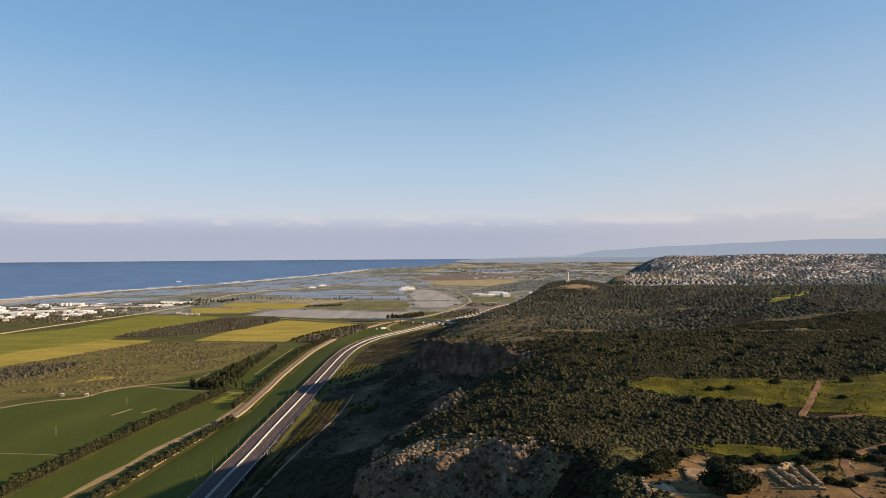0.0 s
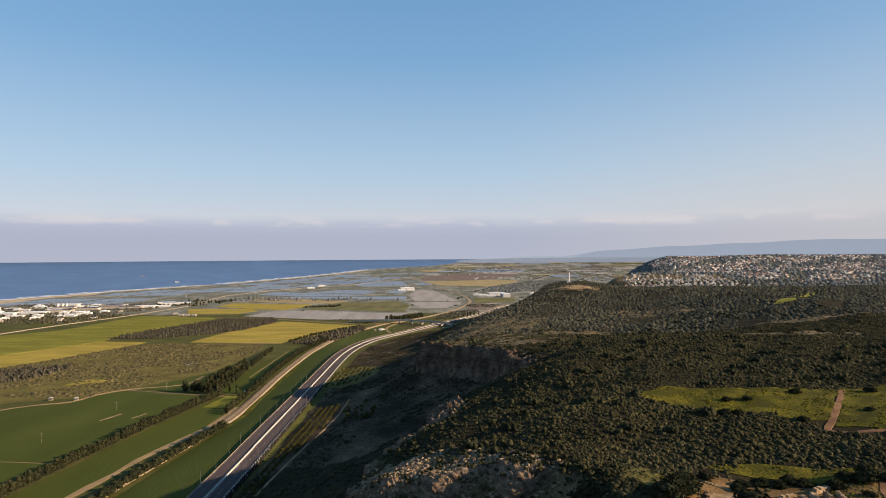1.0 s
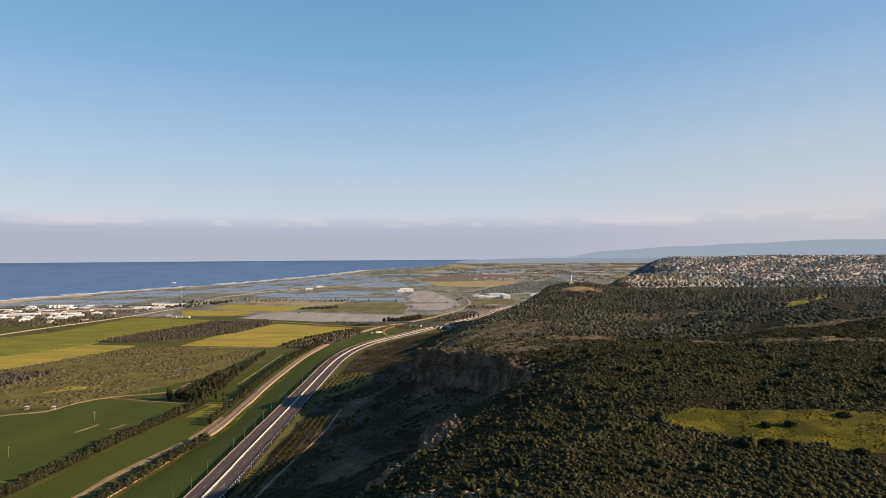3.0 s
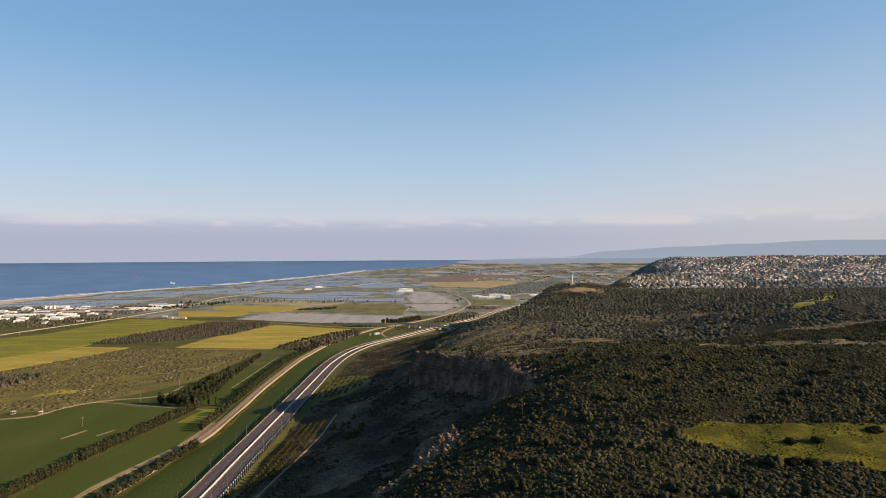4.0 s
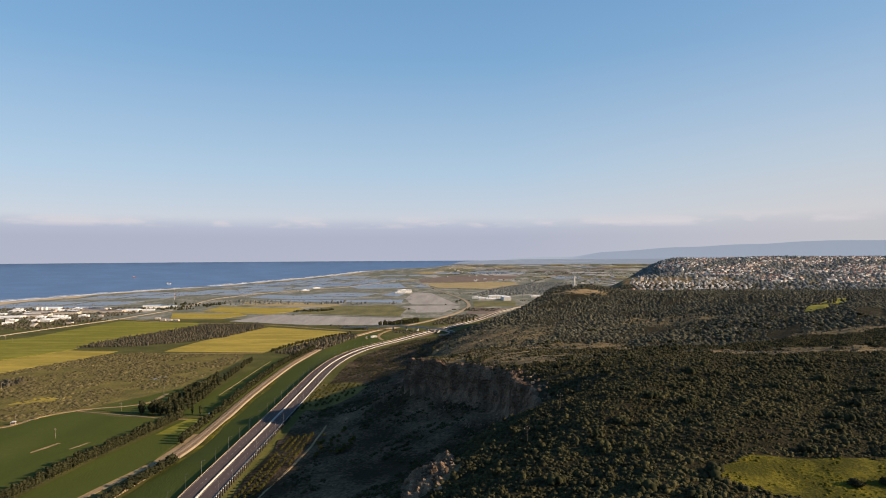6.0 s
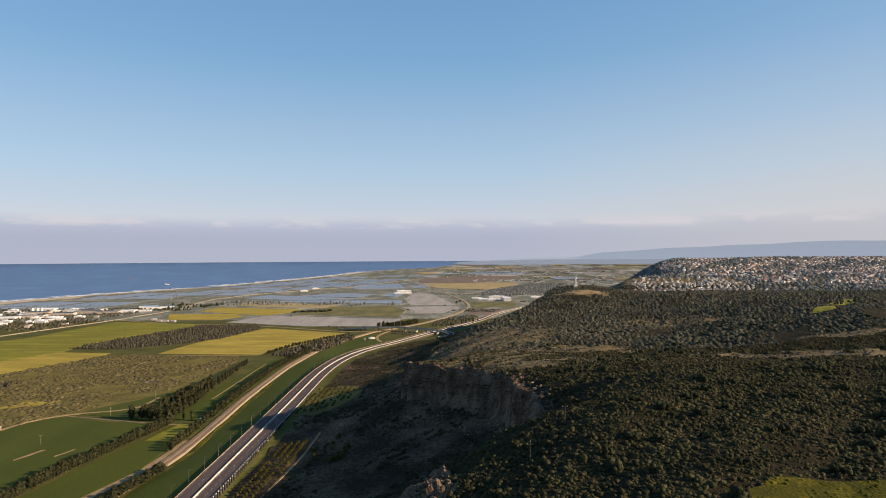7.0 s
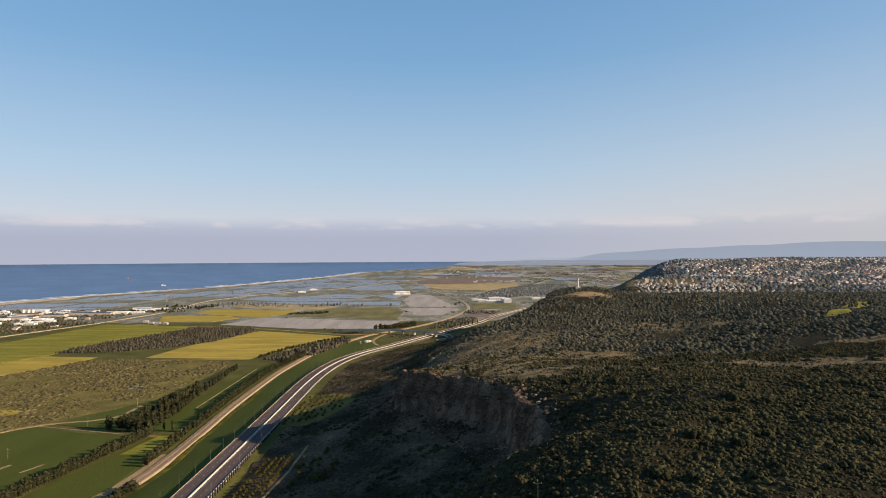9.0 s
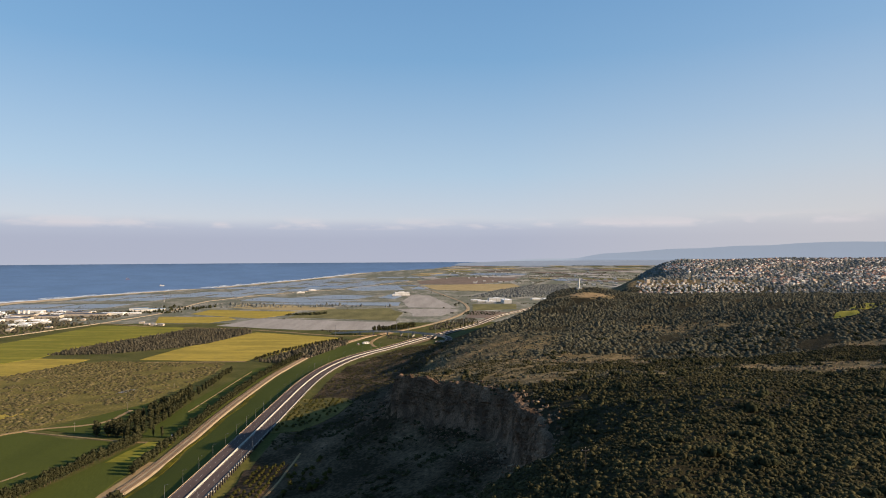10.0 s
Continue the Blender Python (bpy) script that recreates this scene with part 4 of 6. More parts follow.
def scrub_places(x0, x1, y0, y1, step, seed, thin=-1.05):
    p = spread(x0, x1, y0, y1, step, seed)
    p = p[in_sight(p)]
    crest = np.interp(p[:, 1], ALONG, CREST_X)
    p, crest = p[p[:, 0] > crest - 2], crest[p[:, 0] > crest - 2]
    keep = waves(p[:, 0], p[:, 1], 34, 11) + 0.35 * waves(p[:, 0], p[:, 1], 9, 12) > thin
    moved = p + np.stack([3.2 * waves(p[:, 0], p[:, 1], 4, 31), 3.2 * waves(p[:, 0], p[:, 1], 5, 32)], 1)
    for c in MEADOWS + [RUINS] + TRACKS:
        keep &= ~inside(moved, c)
    keep &= ~bare_ground(p[:, 0], p[:, 1])
    keep &= ~((p[:, 1] > 400) & (p[:, 1] < 560) & (p[:, 0] < crest + 8 + 5 * waves(p[:, 0], p[:, 1], 7, 35)))
    keep &= waves(p[:, 0], p[:, 1], 15, 18) + 0.6 * waves(p[:, 0], p[:, 1], 5, 19) > -1.6 + 1.6 * open_share(p[:, 0], p[:, 1])
    return p[keep]


def shrub(seed, lobes, leaves, leaf):
    """A low uneven patch of evergreen shrubs: small lumpy domes of several heights, with leaf sprays breaking their outline."""
    rng = np.random.default_rng(seed)
    ls = []
    for k in range(lobes):
        a, d = rng.uniform(0, 6.28), 0.85 * math.sqrt(rng.random())
        ls.append((d * math.cos(a), d * math.sin(a), rng.uniform(0.05, 0.3), rng.uniform(0.24, 0.5), rng.uniform(0.65, 1.15)))
    return clump(seed, ls, 1, leaves, leaf, 0.36)


near_kinds = [shrub(s, 5, 26, 0.13) for s in range(12)]
mid_kinds = [shrub(20 + s, 4, 12, 0.16) for s in range(8)]
far_kinds = [tuft(40 + s, 6) for s in range(6)]
for seed, (y0, y1, step, kinds, size) in enumerate(((142, 400, 2.05, near_kinds, 1.75), (400, 760, 3.4, mid_kinds, 2.5), (760, 1720, 5.2, far_kinds, 2.6))):
    p = scrub_places(-60, 0.74 * y1 + 40, y0, y1, step, 50 + seed, (-9, -0.9, -0.5)[seed])
    rng = np.random.default_rng(60 + seed)
    size = size * np.exp(rng.normal(-0.03, 0.24, len(p))).clip(0.5, 1.7) * (1 + 0.25 * waves(p[:, 0], p[:, 1], 26, 15))
    scatter("maquis_scrub", kinds, on_ground(p, -0.25), size, LEAF_DRY_HAZED if seed == 2 else LEAF_MAQUIS, ("dense dark green evergreen maquis scrub", "dark green maquis scrub with stony gaps", "grey-green maquis scrub far along the ridge, haze in its colour")[seed], "scrub", 70 + seed, rng.uniform(0.65, 1.15, len(p)) * (1, 0.95, 0.85)[seed])

p = spread(-60, 200, -70, 144, 3.3, 79)
p = p[~inside(p, RUINS) | (p[:, 1] < 118)]
p = p[p[:, 0] > np.interp(p[:, 1], ALONG, CREST_X) - 2]
scatter("maquis_scrub", far_kinds, on_ground(p, -0.2), np.random.default_rng(80).uniform(1.2, 2.8, len(p)), LEAF_MAQUIS, "dense dark green maquis scrub behind the ruins", "scrub", 85)

# taller, darker oaks and carobs standing out of the scrub
p = spread(-10, 640, 230, 900, 19, 86)
p = p[in_sight(p) & (p[:, 0] > np.interp(p[:, 1], ALONG, CREST_X) + 14) & ~bare_ground(p[:, 0], p[:, 1]) & (waves(p[:, 0], p[:, 1], 60, 21) > -0.15)]
p = p[~np.any([inside(p, c) for c in MEADOWS], axis=0)]
rng = np.random.default_rng(87)
scatter("dark_oaks", [shrub(220 + k, 11, 110, 0.1) for k in range(5)], on_ground(p, 0.5), rng.uniform(2.0, 3.8, len(p)), LEAF_DARK, "dark rounded oaks standing out of the scrub", "trees", 88, rng.uniform(1.0, 1.35, len(p)))

# low brown brush between, on the open far part
p = np.vstack([spread(-40, 900, 440, 1400, 6.0, 76), spread(-40, 320, 545, 1050, 4.4, 74)])
share = open_share(p[:, 0], p[:, 1])
p = p[(share > 0.3) | (np.random.default_rng(73).random(len(p)) < 0.4)]
crest = np.interp(p[:, 1], ALONG, CREST_X)
p = p[(p[:, 0] > crest - 4) & in_sight(p) & ((p[:, 1] > 545) | (p[:, 0] < crest + 40)) & ((p[:, 0] < crest + 200) | (waves(p[:, 0], p[:, 1], 34, 11) < 0.0)) & (waves(p[:, 0], p[:, 1], 12, 5) > -0.2)]
p = p[~bare_ground(p[:, 0], p[:, 1]) | (np.random.default_rng(75).random(len(p)) < 0.75)]
scatter("dry_brush", far_kinds, on_ground(p, -0.1), np.random.default_rng(77).uniform(0.4, 1.4, len(p)), LEAF_DRY_HAZED, "low brown dry brush on open stony ground", "scrub", 78)

# tufts and small shrubs in the bare places
p = spread(-20, 640, 560, 1300, 4.2, 91)
p = p[bare_ground(p[:, 0], p[:, 1]) & in_sight(p) & (p[:, 0] > np.interp(p[:, 1], ALONG, CREST_X)) & (waves(p[:, 0], p[:, 1], 8, 30) + 0.5 * waves(p[:, 0], p[:, 1], 3, 31) > 0.2)]
rng = np.random.default_rng(92)
scatter("dry_brush", far_kinds, on_ground(p, -0.1), np.exp(rng.normal(-0.15, 0.45, len(p))).clip(0.3, 2.2), LEAF_DRY_HAZED, "scattered low shrubs on bare stony ground", "scrub", 93)

# thin scrub on the shaded slope below the cliffs, and on the far western slope
p = spread(-124, 60, 180, 1300, 4.4, 81)
in_hollow = (p[:, 1] > 400) & (p[:, 1] < 660) & (p[:, 0] > -75)
crest = np.interp(p[:, 1], ALONG, CREST_X)
foot = np.interp(p[:, 1], FOOT_Y, FOOT_X) + 6
keep = (p[:, 0] < crest) & (p[:, 0] > foot) & (waves(p[:, 0], p[:, 1], 22, 16) + 0.5 * waves(p[:, 0], p[:, 1], 7, 17) > np.where(p[:, 1] > 700, -0.75, np.where(p[:, 1] < 430, -1.3, -0.85)))
keep &= ~((p[:, 0] > crest - 25) & (p[:, 1] > 385) & (p[:, 1] < 800) & (np.random.default_rng(84).random(len(p)) < 0.9))
keep &= ~((p[:, 0] > crest - 13) & (p[:, 1] < 385))
keep &= ~(in_hollow & (waves(p[:, 0], p[:, 1], 13, 25) < 0.35))
keep &= ~((p[:, 0] < -72) & (p[:, 1] > 690) & (p[:, 1] < 806))
keep &= ~((p[:, 0] < -112 + 0.17 * (p[:, 1] - 385)) & (p[:, 1] > 380) & (p[:, 1] < 640))
p = p[keep & in_sight(p)]
rng = np.random.default_rng(82)
scatter("slope_scrub", mid_kinds, on_ground(p, -0.2), np.exp(rng.normal(0.45, 0.4, len(p))).clip(0.6, 3.2), LEAF_MAQUIS, "thin dark scrub on the slope under the cliffs", "scrub", 83)

# ---- trees that stand apart ----


def tree_meshes(seed, height, wide, shape, leaves, material, leaf, level=1):
    """Trunk and crown meshes of one tree. shape: lobes as (x, y, z, radius, height / width) for height 1 and width 1."""
    bm = bmesh.new()
    rod(bm, (0, 0, -0.4), (0, 0, height * 0.45), 0.035 * height, 0.018 * height, 7)
    r = random.Random(seed)
    for i in range(3):
        a = r.uniform(0, 6.28)
        rod(bm, (0, 0, height * (0.25 + 0.06 * i)), (wide * 0.3 * math.cos(a), wide * 0.3 * math.sin(a), height * 0.6), 0.014 * height, 0.006 * height, 5)
    me = bpy.data.meshes.new("trunk")
    bm.to_mesh(me)
    bm.free()
    me.materials.append(BARK)
    v, f = clump(seed, [(x * wide, y * wide, z * height, q * wide, t * height / wide) for x, y, z, q, t in shape], level, leaves, leaf, 0.28 if level == 1 else 0.16)
    return me, mesh_from("crown", v, f, [material])


ROUND = [(0, 0, 0.55, 0.40, 0.95), (0.22, 0.1, 0.45, 0.30, 0.95), (-0.2, 0.15, 0.5, 0.30, 0.9), (0.05, -0.24, 0.42, 0.30, 0.9), (0, 0.05, 0.75, 0.26, 0.9)]
COLUMN = [(0, 0, 0.25, 0.36, 0.6), (0.06, 0.05, 0.45, 0.40, 0.6), (-0.08, 0.06, 0.62, 0.38, 0.55), (0.07, -0.06, 0.78, 0.3, 0.55)]
SPREAD = [(0, 0, 0.5, 0.36, 0.75), (0.3, 0, 0.4, 0.28, 0.8), (-0.3, 0.05, 0.42, 0.28, 0.8), (0.05, 0.3, 0.4, 0.27, 0.8), (0, -0.3, 0.4, 0.28, 0.8), (0.12, 0.1, 0.68, 0.25, 0.7)]
TREES = {
    "hedge": [tree_meshes(101 + i, 7.5, 4.8, COLUMN, 170, LEAF_DARK, 0.55) for i in range(4)],
    "grove": [tree_meshes(111 + i, 11, 6.0, COLUMN, 190, LEAF_DARK, 0.8) for i in range(4)],
    "shrub": [tree_meshes(121 + i, 4.6, 5.0, SPREAD, 110, LEAF_DARK, 0.5) for i in range(4)],
    "fruit": [tree_meshes(131 + i, 3.6, 3.8, ROUND, 70, LEAF_ORCHARD, 0.45) for i in range(3)],
    "carob": [tree_meshes(141 + i, 6.0, 8.5, SPREAD, 2200, LEAF_DARK, 0.4, 2) for i in range(3)],
    "cypress": [tree_meshes(151 + i, 9.5, 3.0, COLUMN, 130, LEAF_DARK, 0.5) for i in range(2)],
}


def plant(kind, name, x, y, label, group, size=1.0, rng=random):
    trunk, crown = rng.choice(TREES[kind])
    s = size * rng.uniform(0.85, 1.15)
    z = float(ground(x, y)) - (0.9 * s if kind == "carob" else 0)
    t = thing(name, label, "tree", Matrix.Translation((x, y, z)) @ Matrix.Rotation(rng.uniform(0, 6.28), 4, "Z") @ Matrix.Diagonal((s, s, s * rng.uniform(0.9, 1.15), 1)), group)
    sub("trunk", trunk, t)
    sub("crown", crown, t)
    return t


def row(kind, name, pts, step, label, group, size=1.0, jitter=0.8, gaps=0.0, seed=0):
    rng = random.Random(seed)
    line = spline(pts, 4)
    for x, y, z, head in beside(line, line[:, 0] * 0, 0, 0, step, 9999):
        if rng.random() >= gaps:
            plant(kind, name, x + rng.uniform(-jitter, jitter), y + rng.uniform(-jitter, jitter), label, group, size, rng)


row("hedge", "hedge_tree", [(-276, 370), (-266, 471), (-256, 561), (-236, 692)], 3.0, "dark bushy evergreen in a field windbreak", "windbreak trees", 1.2, 0.7, 0.03, 1)
row("shrub", "track_shrub", [(-211, 350), (-206, 432), (-200, 482), (-189, 565)], 2.8, "grey-green shrub on the railway bank", "railway shrubs", 1.6, 0.8, 0.08, 2)
row("hedge", "bank_tree", [(-203, 612), (-205, 650), (-207, 705)], 7, "dark rounded tree beside the railway", "railway trees", 1.15, 1.2, 0.1, 3)
row("hedge", "bank_tree", [(-207, 712), (-212, 815), (-215, 960), (-209, 1054), (-200, 1125)], 4.2, "dark tree in a railway windbreak", "railway windbreak", 1.15, 1.0, 0.03, 4)
row("grove", "grove_tree", [(-262, 712), (-258, 760), (-262, 820), (-268, 880)], 5.5, "tall dark tree in a dense grove", "grove trees", 1.0, 3.0, 0, 5)
row("grove", "grove_tree", [(-278, 715), (-272, 760), (-270, 820)], 6, "tall dark tree in a dense grove", "grove trees", 0.9, 3.0, 0, 6)
row("grove", "grove_tree", [(-246, 706), (-244, 740), (-248, 790), (-256, 850), (-262, 930), (-268, 1010)], 7, "tall dark tree in a dense grove", "grove trees", 0.8, 2.0, 0, 7)
row("grove", "grove_tree", [(-284, 712), (-258, 704), (-242, 706)], 5, "tall dark tree in a dense grove", "grove trees", 1.05, 2.5, 0, 13)
row("cypress", "cypress", [(-232, 707), (-222, 704)], 9, "dark pointed cypress beside the grove", "cypresses", 1.15, 0.5, 0, 14)
row("hedge", "windbreak_tree", [(-264, 1100), (-240, 1190), (-205, 1270), (-170, 1330)], 3.6, "dark tree in a windbreak beside mustard", "far windbreak", 0.7, 1.6, 0.05, 8)
row("cypress", "cypress", [(52, 1500), (75, 1545), (95, 1580)], 13, "dark pointed cypress beside the highway", "cypresses", 1.2, 3, 0.1, 9)
row("hedge", "windbreak_tree", [(-128, 1464), (-81, 1493), (-46, 1528)], 4.5, "dark tree in a dense windbreak", "far windbreak", 1.5, 1.5, 0, 10)
rng = random.Random(12)
for i in range(7):
    for j in range(43):
        x, y = -119 + i * 5.6 + rng.uniform(-0.3, 0.3), 390 + j * 5.6 + rng.uniform(-0.4, 0.4)
        x += 0.03 * (y - 390)
        if x < np.interp(y, (385, 420, 500, 560, 620), (-112, -108, -99, -92, -88)) - 2.5 and y < 606 and rng.random() > 0.04:
            plant("fruit", "fruit_tree", x, y, "yellow-green fruit tree in an orchard row", "orchard trees", 0.8, rng)
for i in range(26):
    x, y = rng.uniform(-86, -58), rng.uniform(545, 600)
    plant("fruit", "slope_tree", x, y, "grey-green small tree on the slope above the orchard", "slope trees", 0.9, rng)
for i in range(9):
    for j in range(14):
        x, y = -125 + i * 6 + 0.1 * j + rng.uniform(-0.5, 0.5), 697 + j * 8 + rng.uniform(-1, 1)
        if inside(np.array([[x, y]]), [(-126, 692), (-105, 692), (-84, 726), (-73, 765), (-82, 793), (-101, 806), (-126, 810)])[0] and rng.random() > 0.25:
            plant("fruit", "fruit_tree", x, y, "small yellow-green tree in a sunlit orchard", "orchard trees", 0.8, rng)
for x, y, s in ((70.5, 154, 1.3), (55.5, 168, 1.1), (61, 174, 1.0), (109, 177, 0.55), (115, 177, 0.5), (101, 176, 0.5), (95, 180, 0.5), (98, 158, 0.45), (101, 156, 0.35), (79, 180, 0.5), (84, 181, 0.5), (88, 179, 0.45), (76, 176, 0.4), (120, 174, 0.5), (124, 170, 0.45), (112, 262, 0.5), (104, 246, 0.5), (108, 245, 0.45), (120, 262, 0.4), (143, 270, 0.45), (128, 238, 0.4), (162, 294, 0.55), (176, 274, 0.5), (156, 245, 0.4), (59, 172, 0.9), (128, 181, 0.5), (134, 178, 0.55), (104, 168, 0.4), (107, 160, 0.35), (118, 163, 0.45), (70, 182, 0.45), (92, 182, 0.5), (106, 180, 0.5), (112, 181, 0.6)):
    plant("carob", "carob_tree", x, y, "broad dark evergreen tree among the scrub", "ridge trees", s, rng)

# plantations and wild scrub of the plain
tall_kinds = [(v * (0.48, 0.48, 0.95), f) for v, f in (tuft(200 + i, 14) for i in range(6))]


low_kinds = [(v * (1.15, 1.15, 0.55), f) for v, f in (tuft(240 + i, 10) for i in range(6))]


def wood(name, corners, step, size, material, label, seed, kinds=None, thin=-9):
    c = np.array(corners)
    p = spread(c[:, 0].min(), c[:, 0].max(), c[:, 1].min(), c[:, 1].max(), step, seed)
    p = p[inside(p, corners)]
    p = p[waves(p[:, 0], p[:, 1], 36, seed % 13) + 0.5 * waves(p[:, 0], p[:, 1], 9, seed % 11) > thin]
    rng = np.random.default_rng(seed)
    scatter(name, kinds or tall_kinds, on_ground(p, -0.2), size * np.exp(rng.normal(-0.05, 0.38, len(p))).clip(0.35, 1.9), material, label, "trees", seed)


wood("plantation", [(-607, 1160), (-590, 1240), (-570, 1310), (-516, 1510), (-390, 1500), (-370, 1440), (-401, 1290), (-440, 1230), (-520, 1170)], 3.5, 3.7, LEAF_GREY, "grey-brown plantation of slender trees", 301)
wood("plantation", [(-600, 800), (-560, 860), (-500, 880), (-500, 800), (-540, 740)], 3.5, 3.7, LEAF_GREY, "dark grey-green plantation beside the scrub", 302)
wood("plantation", [(-255, 1090), (-200, 1280), (-160, 1330), (-150, 1270), (-185, 1130), (-210, 1070)], 5, 4.5, LEAF_GREY, "grey-brown thicket beside the railway", 303)
wood("wild_scrub", [(-601, 857), (-575, 921), (-545, 996), (-521, 1080), (-478, 1100), (-370, 1085), (-300, 1085), (-285, 1000), (-299, 900), (-305, 820), (-350, 745), (-378, 690), (-447, 690), (-520, 690)], 3.8, 1.9, LEAF_SCRUB, "olive-brown wild scrub on the plain", 304, low_kinds, -0.35)
wood("wild_scrub", [(-700, 560), (-601, 857), (-500, 690), (-440, 640), (-500, 560)], 6.5, 2.2, LEAF_SCRUB, "thin olive-brown scrub on rough pasture", 305, low_kinds, 0.1)
wood("far_wood", [(237, 2978), (513, 3626), (697, 3600), (600, 3039), (420, 2632), (277, 2530), (123, 2560)], 11, 4.0, LEAF_HAZED, "dark grey-green wood at the foot of the far hill", 306, far_kinds)
wood("far_wood", [(80, 1620), (30, 1500), (-20, 1480), (-5, 1600), (45, 1706), (84, 1735), (100, 1690)], 6.5, 2.2, LEAF_GREY, "grey-green orchard beside the highway", 307, far_kinds)
wood("far_wood", [(-245, 1482), (-146, 1464), (-150, 1420), (-205, 1445)], 6.5, 2.0, LEAF_GREY, "grey-green orchard beside the junction", 312, far_kinds)
wood("far_wood", [(-88, 1400), (-60, 1380), (-30, 1345), (-52, 1320), (-96, 1360)], 6, 1.8, LEAF_GREY, "grey-brown brush inside the junction", 313, far_kinds)
wood("far_wood", [(66, 1829), (145, 1812), (174, 1914), (80, 1934)], 7, 1.8, LEAF_DARK, "dark low orchard before the white halls", 314, far_kinds)
wood("far_wood", [(-900, 1900), (-840, 2150), (-690, 2140), (-700, 1920)], 12, 6, LEAF_DARK, "dark trees behind the sheds", 308, None, 0.0)
wood("far_wood", [(-420, 1830), (-360, 1880), (-300, 1900), (-310, 1840)], 8, 4, LEAF_DARK, "dark clump of trees in the fields", 309, far_kinds)
wood("far_wood", [(-1090, 1400), (-1000, 1450), (-800, 1560), (-770, 1640), (-860, 1640), (-1000, 1560), (-1150, 1520)], 13, 4.5, LEAF_GREY, "grey-green trees before the sheds", 310, None, -0.1)
wood("far_wood", [(-760, 2150), (-660, 2100), (-300, 2100), (-130, 2100), (-140, 2140), (-480, 2205), (-700, 2280)], 13, 6, LEAF_HAZED, "grey-green reeds and trees along the ponds", 311, None, 0.0)

# taller pines on the far part of the ridge
p = spread(60, 760, 960, 1320, 15, 440)
p = p[(p[:, 0] > np.interp(p[:, 1], ALONG, CREST_X) + 15) & in_sight(p, 0) & (waves(p[:, 0], p[:, 1], 55, 8) > -0.15) & ((p[:, 0] - 265) ** 2 + (p[:, 1] - 1320) ** 2 > 90**2)]
scatter("ridge_pines", tall_kinds, on_ground(p, -0.3), np.random.default_rng(441).uniform(3.5, 6.5, len(p)), LEAF_DRY_HAZED, "dark pines along the far part of the ridge", "trees", 442)
scatter("pond_reeds", far_kinds, on_ground(p_reeds, -0.2), np.random.default_rng(331).uniform(1.2, 3.0, len(p_reeds)), LEAF_HAZED, "dark reeds and brush on the pond banks", "reeds", 332)
p = spread(50, 220, 180, 290, 1.3, 333)
p = p[np.any([inside(p, c) for c in MEADOWS[:3]], axis=0) & (waves(p[:, 0], p[:, 1], 5, 2) > -0.1)]
scatter("meadow_tufts", far_kinds, on_ground(p, -0.1), np.random.default_rng(334).uniform(0.25, 0.75, len(p)), LEAF_GRASS, "tufts of taller yellow-green grass", "grass", 335)

p = spread(40, 72, 170, 206, 3.0, 336)
p = p[inside(p, MEADOWS[3]) & (waves(p[:, 0], p[:, 1], 5, 29) > -0.35)]
scatter("meadow_shrubs", near_kinds, on_ground(p, -0.1), np.random.default_rng(337).uniform(0.4, 1.2, len(p)), LEAF_MAQUIS, "small dark shrubs in the grassy clearing", "scrub", 338)

# ---- cliffs, boulders, stones ----


def boulder(seed, level=2, rough=0.3, squash=(1, 1, 1)):
    rng = np.random.default_rng(seed)
    v, f = ICO[level]
    p = v * (1 - rough + 2 * rough * rng.random((len(v), 1)))
    for _ in range(9):  # flat broken faces
        n = rng.normal(size=3) * (1, 1, 0.5)
        n /= np.linalg.norm(n)
        d = p @ n
        p = p - np.outer(np.maximum(d - rng.uniform(0.38, 0.7), 0), n)
    return p * squash, f


def block(seed, squash):
    """A squared, broken block of rock with worn edges. Returns vertices and triangles."""
    rng = np.random.default_rng(seed)
    bm = bmesh.new()
    bmesh.ops.create_cube(bm, size=1.5)
    for v in bm.verts:
        v.co += Vector(rng.uniform(-0.2, 0.2, 3))
    bmesh.ops.bevel(bm, geom=bm.edges[:], offset=0.16, segments=1, affect="EDGES")
    bmesh.ops.triangulate(bm, faces=bm.faces[:])
    bm.verts.index_update()
    p, f = np.array([v.co[:] for v in bm.verts]), np.array([[v.index for v in q.verts] for q in bm.faces])
    bm.free()
    return p * squash, f


crag_kinds = [block(700 + i, (1, 0.7 + 0.1 * (i % 3), 0.6 + 0.15 * (i % 4))) for i in range(4)] + [boulder(720 + i, 2, 0.2, (1.2, 0.9, 0.75 + 0.15 * (i % 3))) for i in range(6)]
stone_kinds = [boulder(30 + i, 1, 0.25, (1, 1, 0.7)) for i in range(5)]


